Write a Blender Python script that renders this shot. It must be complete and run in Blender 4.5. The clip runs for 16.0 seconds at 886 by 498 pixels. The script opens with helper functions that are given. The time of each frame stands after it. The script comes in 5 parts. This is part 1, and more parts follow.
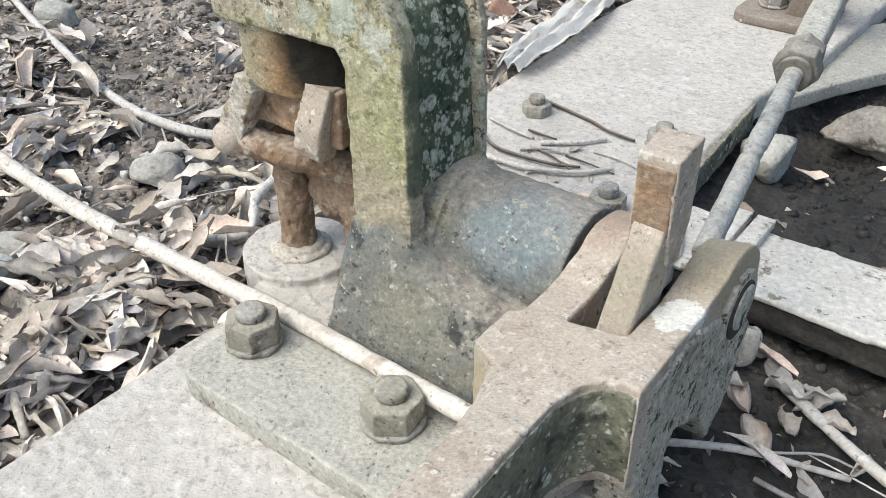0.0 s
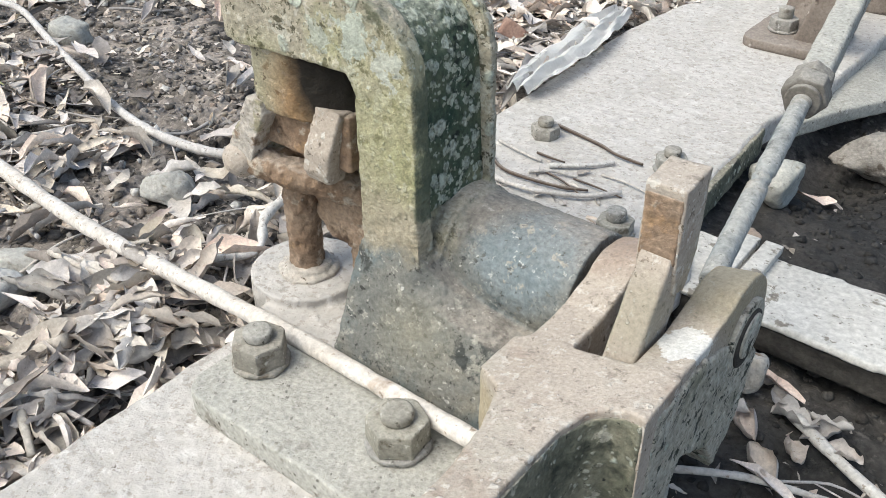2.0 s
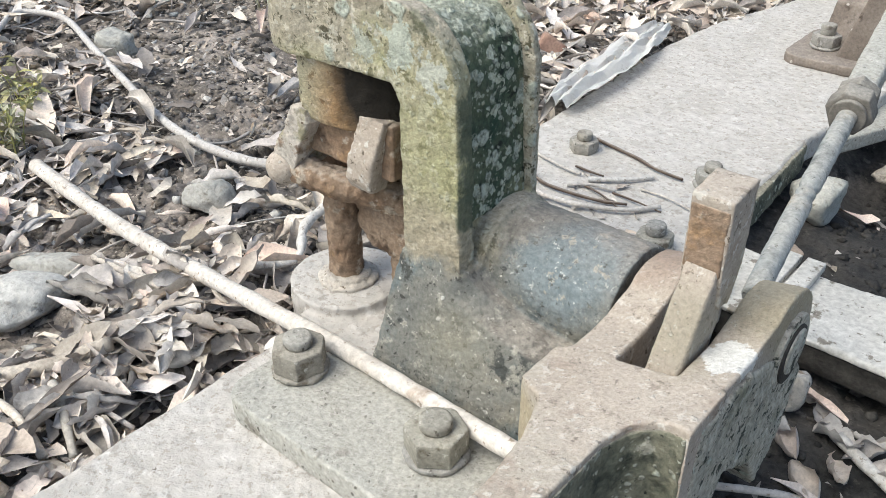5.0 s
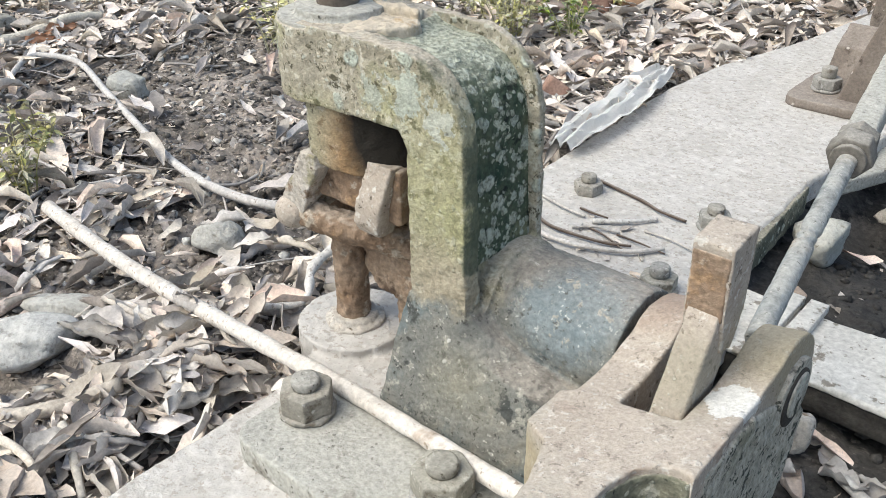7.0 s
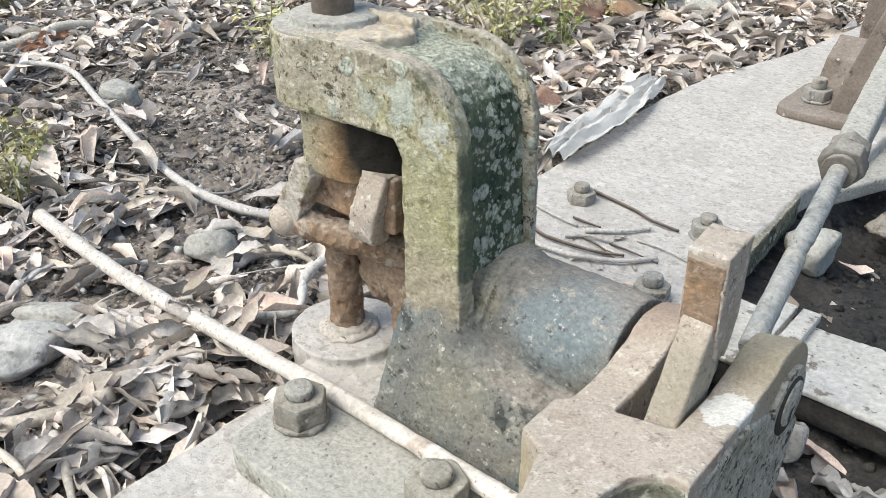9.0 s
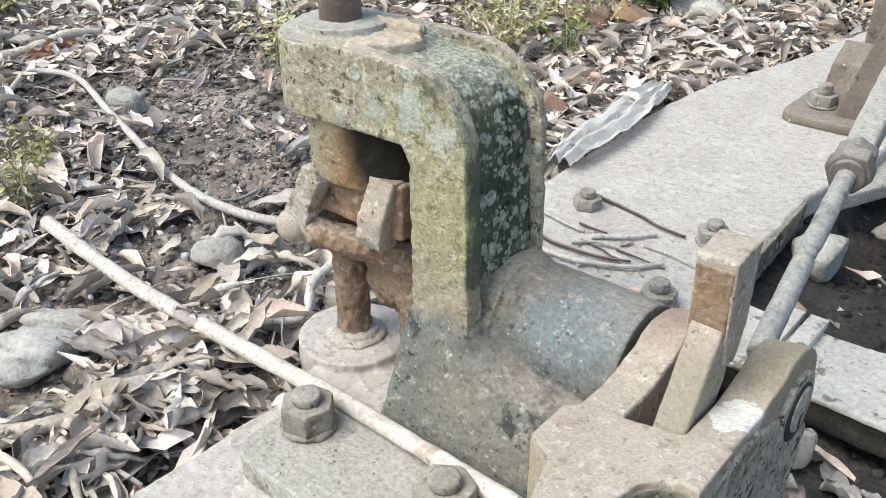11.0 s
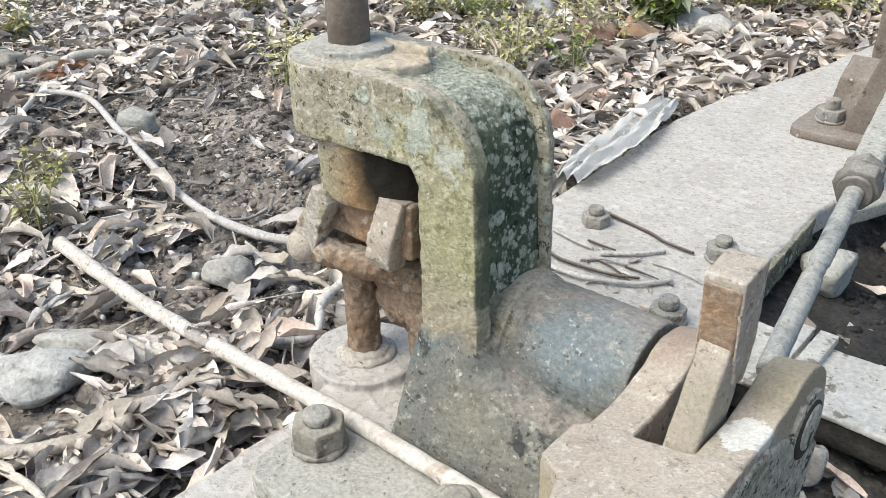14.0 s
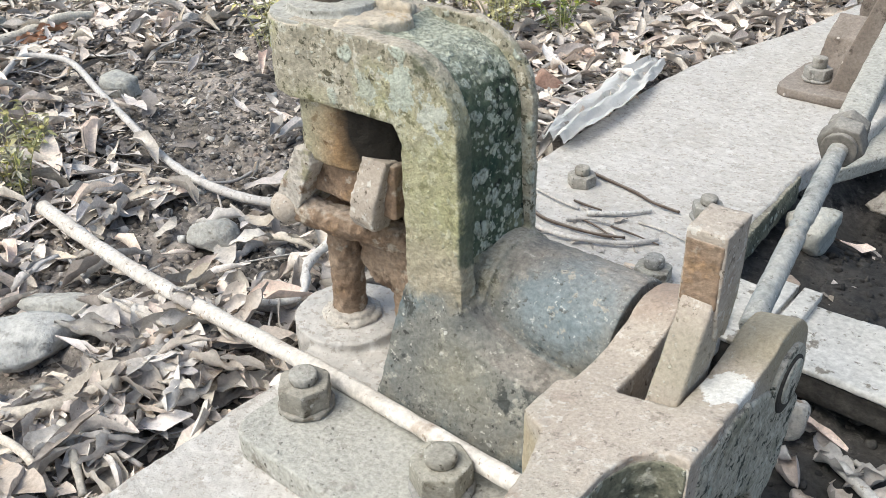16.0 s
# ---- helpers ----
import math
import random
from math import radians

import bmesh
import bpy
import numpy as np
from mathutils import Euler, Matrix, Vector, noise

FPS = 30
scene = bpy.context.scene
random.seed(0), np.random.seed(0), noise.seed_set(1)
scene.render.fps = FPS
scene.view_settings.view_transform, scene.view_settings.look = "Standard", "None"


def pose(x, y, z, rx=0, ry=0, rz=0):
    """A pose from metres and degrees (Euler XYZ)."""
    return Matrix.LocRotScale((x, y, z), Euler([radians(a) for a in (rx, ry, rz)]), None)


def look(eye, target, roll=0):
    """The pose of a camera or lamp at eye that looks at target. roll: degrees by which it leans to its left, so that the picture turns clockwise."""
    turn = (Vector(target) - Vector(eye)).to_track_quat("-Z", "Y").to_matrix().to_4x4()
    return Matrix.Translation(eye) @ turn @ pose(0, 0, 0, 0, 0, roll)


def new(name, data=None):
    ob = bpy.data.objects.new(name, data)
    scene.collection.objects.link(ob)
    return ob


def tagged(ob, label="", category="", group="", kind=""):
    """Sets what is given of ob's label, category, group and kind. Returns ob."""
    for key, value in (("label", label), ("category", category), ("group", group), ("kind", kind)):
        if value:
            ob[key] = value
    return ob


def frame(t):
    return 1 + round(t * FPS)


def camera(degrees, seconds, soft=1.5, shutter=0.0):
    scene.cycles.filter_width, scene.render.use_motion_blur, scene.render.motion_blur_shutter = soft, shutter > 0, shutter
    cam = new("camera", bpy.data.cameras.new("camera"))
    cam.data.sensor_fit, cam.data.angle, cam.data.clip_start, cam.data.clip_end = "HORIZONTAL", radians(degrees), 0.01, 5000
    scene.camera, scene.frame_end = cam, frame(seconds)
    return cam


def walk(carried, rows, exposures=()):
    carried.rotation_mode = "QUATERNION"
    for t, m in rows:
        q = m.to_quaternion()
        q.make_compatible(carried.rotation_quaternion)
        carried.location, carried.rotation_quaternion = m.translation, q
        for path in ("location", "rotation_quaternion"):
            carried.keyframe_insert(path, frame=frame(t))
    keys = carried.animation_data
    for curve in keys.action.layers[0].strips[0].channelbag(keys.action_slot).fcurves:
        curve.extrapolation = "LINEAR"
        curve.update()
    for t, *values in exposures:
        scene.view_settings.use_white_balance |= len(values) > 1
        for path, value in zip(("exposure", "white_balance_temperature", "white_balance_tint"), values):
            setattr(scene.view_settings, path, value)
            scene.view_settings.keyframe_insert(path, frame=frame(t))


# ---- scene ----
cam = camera(53.0, 16.0, soft=0.8)
PATH = [
    (0, (0.564, -0.421, 0.609), (-0.442, 0.879, -0.53), -0.5),
    (0.5, (0.563, -0.421, 0.609), (-0.449, 0.883, -0.52), -0.5),
    (1, (0.563, -0.421, 0.612), (-0.457, 0.887, -0.505), -0.4),
    (1.5, (0.562, -0.42, 0.618), (-0.464, 0.888, -0.495), -0.3),
    (2, (0.563, -0.42, 0.616), (-0.469, 0.887, -0.492), -0.1),
    (2.5, (0.567, -0.42, 0.614), (-0.476, 0.875, -0.498), -0.3),
    (3, (0.569, -0.422, 0.611), (-0.492, 0.859, -0.5), -0.6),
    (3.5, (0.566, -0.427, 0.61), (-0.505, 0.851, -0.495), -0.6),
    (6, (0.557, -0.432, 0.618), (-0.561, 0.854, -0.428), -0.4),
    (6.5, (0.56, -0.435, 0.622), (-0.568, 0.86, -0.402), -0.5),
    (7, (0.563, -0.436, 0.625), (-0.571, 0.867, -0.383), -0.6),
    (7.5, (0.564, -0.435, 0.626), (-0.572, 0.873, -0.375), -0.6),
    (8, (0.561, -0.436, 0.624), (-0.565, 0.882, -0.374), -0.2),
    (10.5, (0.561, -0.441, 0.624), (-0.569, 0.887, -0.357), -0.2),
    (11, (0.559, -0.441, 0.624), (-0.578, 0.882, -0.352), -0.4),
    (11.5, (0.56, -0.442, 0.625), (-0.581, 0.88, -0.35), -0.5),
    (12, (0.56, -0.442, 0.625), (-0.583, 0.881, -0.346), -0.6),
    (12.5, (0.561, -0.442, 0.625), (-0.585, 0.883, -0.34), -0.6),
    (13, (0.561, -0.442, 0.627), (-0.59, 0.885, -0.329), -0.7),
    (13.5, (0.561, -0.443, 0.629), (-0.598, 0.884, -0.318), -0.8),
    (14, (0.561, -0.443, 0.631), (-0.602, 0.879, -0.316), -1.1),
    (14.5, (0.562, -0.443, 0.628), (-0.602, 0.875, -0.324), -1.3),
    (15, (0.562, -0.443, 0.629), (-0.591, 0.872, -0.341), -1.3),
    (15.5, (0.563, -0.442, 0.628), (-0.573, 0.871, -0.364), -1.2),
    (16, (0.566, -0.441, 0.625), (-0.556, 0.867, -0.391), -1.2),
]
walk(cam, [(t, look(eye, target, roll)) for t, eye, target, roll in PATH], exposures=[(0, 0.69, 6600, 3), (16, 0.69, 6600, 3)])
# world, sun and exposure: a bright overcast day
world = bpy.data.worlds.new("overcast_sky")
scene.world = world
world.use_nodes = True
wn = world.node_tree.nodes
sky = wn.new("ShaderNodeTexSky")
sky.sky_type = "NISHITA"
sky.sun_disc = False
sky.sun_elevation, sky.sun_rotation = radians(54), radians(208)
sky.air_density, sky.dust_density, sky.ozone_density = 1.0, 3.0, 0.8
world.node_tree.links.new(sky.outputs["Color"], wn["Background"].inputs["Color"])
wn["Background"].inputs["Strength"].default_value = 0.13
sun = new("sun", bpy.data.lights.new("sun", "SUN"))
sun.data.energy, sun.data.angle, sun.data.color = 1.9, radians(50), (1.0, 0.965, 0.93)
sun.matrix_world = look((-0.9, -1.7, 2.7), (0, 0, 0))

# ---------------------------------------------------------------- materials
def mix_color(nt, fac, a, b, blend="MIX"):
    m = nt.nodes.new("ShaderNodeMix")
    m.data_type, m.blend_type = "RGBA", blend
    for sock, v in ((m.inputs[0], fac), (m.inputs[6], a), (m.inputs[7], b)):
        if isinstance(v, bpy.types.NodeSocket):
            nt.links.new(v, sock)
        else:
            sock.default_value = (*v, 1) if isinstance(v, tuple) else v
    return m.outputs[2]


def ramp(nt, value, lo, hi, a=0.0, b=1.0):
    m = nt.nodes.new("ShaderNodeMapRange")
    m.inputs[1].default_value, m.inputs[2].default_value = lo, hi
    m.inputs[3].default_value, m.inputs[4].default_value = a, b
    nt.links.new(value, m.inputs[0])
    return m.outputs[0]


def math_node(nt, op, a, b=0.0):
    m = nt.nodes.new("ShaderNodeMath")
    m.operation = op
    for sock, v in ((m.inputs[0], a), (m.inputs[1], b)):
        if isinstance(v, bpy.types.NodeSocket):
            nt.links.new(v, sock)
        else:
            sock.default_value = v
    return m.outputs[0]


def noise_node(nt, where, scale, detail=6.0, rough=0.6):
    n = nt.nodes.new("ShaderNodeTexNoise")
    n.inputs["Scale"].default_value, n.inputs["Detail"].default_value = scale, detail
    n.inputs["Roughness"].default_value = rough
    nt.links.new(where, n.inputs["Vector"])
    return n.outputs["Fac"]


def cells_node(nt, where, scale):
    v = nt.nodes.new("ShaderNodeTexVoronoi")
    v.inputs["Scale"].default_value = scale
    nt.links.new(where, v.inputs["Vector"])
    return v.outputs["Distance"], v.outputs["Color"]


REFLECTANCE = 0.78          # all dusty surfaces together


def dim(c):
    return tuple(v * REFLECTANCE for v in c)


def surface(name, base, other, scale=14.0, fine=160.0, rough=0.85, metal=0.0, bump=0.004,
            stains=(), spots=(), dust=None, per_object=0.0, per_island=0.0, contrast=0.22, zones=(), nt=None):
    """A weathered surface: two base tones, stains (colour, scale, low, high), round spots
    (colour, cells a metre, size, share of cells), dust (colour, amount) that settles on what faces up, and zones
    (colour, centre, reach, softness, raggedness, amount): patches of paint, lime, clay, mud or painted shade at one
    spot."""
    base, other = dim(base), dim(other)
    stains = [(dim(c), *rest) for c, *rest in stains]
    spots = [(dim(c), *rest) for c, *rest in spots]
    dust = (dim(dust[0]), dust[1]) if dust else None
    m = None
    if nt is None:
        m = bpy.data.materials.new(name)
        m.use_nodes = True
        nt = m.node_tree
        b = nt.nodes["Principled BSDF"]
    else:
        b = nt.nodes.new("ShaderNodeBsdfPrincipled")
    geo = nt.nodes.new("ShaderNodeNewGeometry")
    where = geo.outputs["Position"]
    big = noise_node(nt, where, scale, 5, 0.6)
    small = noise_node(nt, where, fine, 5, 0.65)
    col = mix_color(nt, ramp(nt, big, 0.35, 0.65), base, other)
    height = math_node(nt, "ADD", math_node(nt, "MULTIPLY", big, 0.6), math_node(nt, "MULTIPLY", small, 0.4))
    for n, (c, s, lo, hi) in enumerate(stains):
        shift = nt.nodes.new("ShaderNodeVectorMath")
        shift.inputs[1].default_value = (3.1 * n + 1.7, 5.3 * n, 2.9 * n)
        nt.links.new(where, shift.inputs[0])
        patch = noise_node(nt, shift.outputs[0], s, 7, 0.65)
        col = mix_color(nt, ramp(nt, patch, lo, hi), col, c)
    for c, s, size, share in spots:
        warp = nt.nodes.new("ShaderNodeVectorMath")
        warp.operation = "MULTIPLY_ADD"
        wobble = nt.nodes.new("ShaderNodeTexNoise")
        wobble.inputs["Scale"].default_value = s * 1.6
        nt.links.new(where, wobble.inputs["Vector"])
        nt.links.new(wobble.outputs["Color"], warp.inputs[0])
        warp.inputs[1].default_value = (0.6 / s,) * 3
        nt.links.new(where, warp.inputs[2])
        d, rnd = cells_node(nt, warp.outputs[0], s)
        sep = nt.nodes.new("ShaderNodeSeparateColor")
        nt.links.new(rnd, sep.inputs[0])
        chosen = math_node(nt, "LESS_THAN", sep.outputs[0], share)
        radius = math_node(nt, "MULTIPLY", sep.outputs[1], size)
        inside = ramp(nt, math_node(nt, "SUBTRACT", d, radius), 0.06, -0.06)
        fac = math_node(nt, "MULTIPLY", math_node(nt, "MULTIPLY", inside, chosen), ramp(nt, small, 0.3, 0.5, 0.35, 0.95))
        col = mix_color(nt, fac, col, c)
        height = math_node(nt, "ADD", height, math_node(nt, "MULTIPLY", fac, 0.25))
    if dust:
        sepn = nt.nodes.new("ShaderNodeSeparateXYZ")
        nt.links.new(geo.outputs["Normal"], sepn.inputs[0])
        up = ramp(nt, math_node(nt, "ADD", sepn.outputs[2], math_node(nt, "MULTIPLY", big, 0.5)), 0.75, 1.25, 0.0, dust[1])
        up = math_node(nt, "MULTIPLY", up, ramp(nt, small, 0.3, 0.6, 0.7, 1.0))
        col = mix_color(nt, up, col, dust[0])
    for c, centre, reach, soft_edge, ragged, amount in zones:
        far = nt.nodes.new("ShaderNodeVectorMath")
        far.operation = "DISTANCE"
        far.inputs[1].default_value = centre
        nt.links.new(where, far.inputs[0])
        torn = noise_node(nt, where, 1.2 / reach, 8, 0.68)
        edge = math_node(nt, "ADD", far.outputs["Value"], math_node(nt, "MULTIPLY", math_node(nt, "SUBTRACT", torn, 0.5), ragged))
        col = mix_color(nt, ramp(nt, edge, reach + soft_edge / 2, reach - soft_edge / 2, 0.0, amount), col, dim(c))
    grey = ramp(nt, small, 0.3, 0.7, 1 - contrast, 1 + contrast)
    mul = nt.nodes.new("ShaderNodeVectorMath")
    mul.operation = "SCALE"
    nt.links.new(col, mul.inputs[0])
    nt.links.new(grey, mul.inputs[3])
    out = mul.outputs[0]
    for amount, node_type, sock in ((per_object, "ShaderNodeObjectInfo", "Random"), (per_island, "ShaderNodeNewGeometry", "Random Per Island")):
        if amount:
            r = nt.nodes.new(node_type)
            hsv = nt.nodes.new("ShaderNodeHueSaturation")
            nt.links.new(out, hsv.inputs["Color"])
            nt.links.new(ramp(nt, r.outputs[sock], 0, 1, 1 - amount, 1 + amount), hsv.inputs["Value"])
            nt.links.new(ramp(nt, math_node(nt, "FRACT", math_node(nt, "MULTIPLY", r.outputs[sock], 7.3)), 0, 1, 0.5, 1.35), hsv.inputs["Saturation"])
            nt.links.new(ramp(nt, math_node(nt, "FRACT", math_node(nt, "MULTIPLY", r.outputs[sock], 3.7)), 0, 1, 0.485, 0.515), hsv.inputs["Hue"])
            out = hsv.outputs[0]
    nt.links.new(out, b.inputs["Base Color"])
    b.inputs["Metallic"].default_value = metal
    nt.links.new(ramp(nt, small, 0.3, 0.7, rough - 0.08, min(1.0, rough + 0.08)), b.inputs["Roughness"])
    b.inputs["Specular IOR Level"].default_value = 0.3
    bm_node = nt.nodes.new("ShaderNodeBump")
    bm_node.inputs["Distance"].default_value = bump
    bm_node.inputs["Strength"].default_value = 0.8
    nt.links.new(height, bm_node.inputs["Height"])
    nt.links.new(bm_node.outputs[0], b.inputs["Normal"])
    return m or b.outputs[0]


LICHEN = (0.56, 0.60, 0.52)
OLIVE, CLAY = (0.46, 0.45, 0.25), (0.60, 0.52, 0.42)
CAST = dict(base=(0.40, 0.365, 0.28), other=(0.50, 0.455, 0.36), scale=15, fine=230, rough=0.9, bump=0.009, contrast=0.3,
            stains=[((0.44, 0.43, 0.26), 9, 0.50, 0.62), ((0.24, 0.225, 0.16), 24, 0.57, 0.65), ((0.58, 0.56, 0.47), 34, 0.58, 0.615),
                    ((0.13, 0.12, 0.08), 70, 0.575, 0.61), ((0.15, 0.14, 0.10), 150, 0.585, 0.62), ((0.64, 0.60, 0.50), 100, 0.575, 0.61)],
            spots=[(LICHEN, 46, 0.50, 0.16), ((0.58, 0.58, 0.50), 130, 0.5, 0.22)],
            zones=[(OLIVE, (0.095, 0.090, 0.270), 0.080, 0.09, 0.10, 0.6), (OLIVE, (-0.06, 0.09, 0.29), 0.035, 0.04, 0.06, 0.5),
                   ((0.55, 0.59, 0.51), (0.060, 0.092, 0.352), 0.020, 0.002, 0.10, 0.9), ((0.58, 0.60, 0.53), (0.098, 0.092, 0.335), 0.016, 0.002, 0.09, 0.85),
                   ((0.52, 0.55, 0.47), (0.018, 0.092, 0.345), 0.012, 0.002, 0.08, 0.8), ((0.16, 0.17, 0.12), (0.085, 0.095, 0.375), 0.012, 0.01, 0.06, 0.7),
                   ((0.47, 0.41, 0.31), (0.095, 0.090, 0.165), 0.045, 0.05, 0.06, 0.8)]
            + [((0.11, 0.135, 0.095), (0.152, 0.118, z), 0.036, 0.004, 0.035, 0.85) for z in (0.215, 0.245, 0.275, 0.305)],
            dust=((0.60, 0.53, 0.44), 0.9))
BLUE = dict(base=(0.17, 0.175, 0.165), other=(0.27, 0.26, 0.225), scale=10, fine=220, rough=0.62, bump=0.005, contrast=0.3,
            stains=[((0.33, 0.305, 0.24), 9, 0.54, 0.68), ((0.15, 0.185, 0.195), 7, 0.50, 0.62), ((0.38, 0.37, 0.32), 55, 0.58, 0.63),
                    ((0.065, 0.07, 0.066), 34, 0.58, 0.63), ((0.54, 0.52, 0.47), 120, 0.62, 0.65), ((0.06, 0.06, 0.055), 130, 0.60, 0.64)],
            spots=[((0.62, 0.61, 0.57), 110, 0.28, 0.08)],
            zones=[((0.46, 0.40, 0.33), (0.150, 0.120, 0.240), 0.050, 0.06, 0.06, 0.85), ((0.44, 0.38, 0.33), (0.235, 0.175, 0.205), 0.034, 0.04, 0.05, 0.7),
                   ((0.33, 0.31, 0.24), (0.135, 0.075, 0.085), 0.030, 0.05, 0.06, 0.7)],
            dust=((0.44, 0.38, 0.33), 0.5))


def painted_casting():
    """Lichened iron above, worn blue-grey iron on the barrel and pedestal, with a ragged edge between them."""
    m = bpy.data.materials.new("painted_casting")
    m.use_nodes = True
    nt = m.node_tree
    a, c = surface("", nt=nt, **CAST), surface("", nt=nt, **BLUE)
    geo = nt.nodes.new("ShaderNodeNewGeometry")
    sep = nt.nodes.new("ShaderNodeSeparateXYZ")
    nt.links.new(geo.outputs["Position"], sep.inputs[0])
    wob = math_node(nt, "MULTIPLY", math_node(nt, "SUBTRACT", noise_node(nt, geo.outputs["Position"], 28, 8, 0.7), 0.5), 0.06)
    low = ramp(nt, math_node(nt, "ADD", sep.outputs[2], wob), 0.160, 0.146)
    out = ramp(nt, math_node(nt, "ADD", sep.outputs[0], wob), 0.132, 0.150)
    mix = nt.nodes.new("ShaderNodeMixShader")
    nt.links.new(math_node(nt, "MAXIMUM", low, out), mix.inputs[0])
    nt.links.new(a, mix.inputs[1])
    nt.links.new(c, mix.inputs[2])
    # what is left of the blue-grey paint on the barrel
    paint = dict(BLUE, base=(0.205, 0.25, 0.27), other=(0.30, 0.33, 0.335), zones=(), dust=((0.43, 0.37, 0.32), 0.15),
                 stains=[((0.15, 0.19, 0.205), 9, 0.52, 0.64), ((0.42, 0.40, 0.35), 60, 0.58, 0.62), ((0.09, 0.10, 0.10), 110, 0.59, 0.63), ((0.55, 0.56, 0.54), 130, 0.62, 0.65)])
    p = surface("", nt=nt, **paint)
    far = nt.nodes.new("ShaderNodeVectorMath")
    far.operation = "DISTANCE"
    far.inputs[1].default_value = (0.215, 0.138, 0.172)
    nt.links.new(geo.outputs["Position"], far.inputs[0])
    left = ramp(nt, math_node(nt, "ADD", far.outputs["Value"], wob), 0.066, 0.036, 0.0, 0.9)
    both = nt.nodes.new("ShaderNodeMixShader")
    nt.links.new(left, both.inputs[0])
    nt.links.new(mix.outputs[0], both.inputs[1])
    nt.links.new(p, both.inputs[2])
    nt.links.new(both.outputs[0], nt.nodes["Material Output"].inputs["Surface"])
    return m


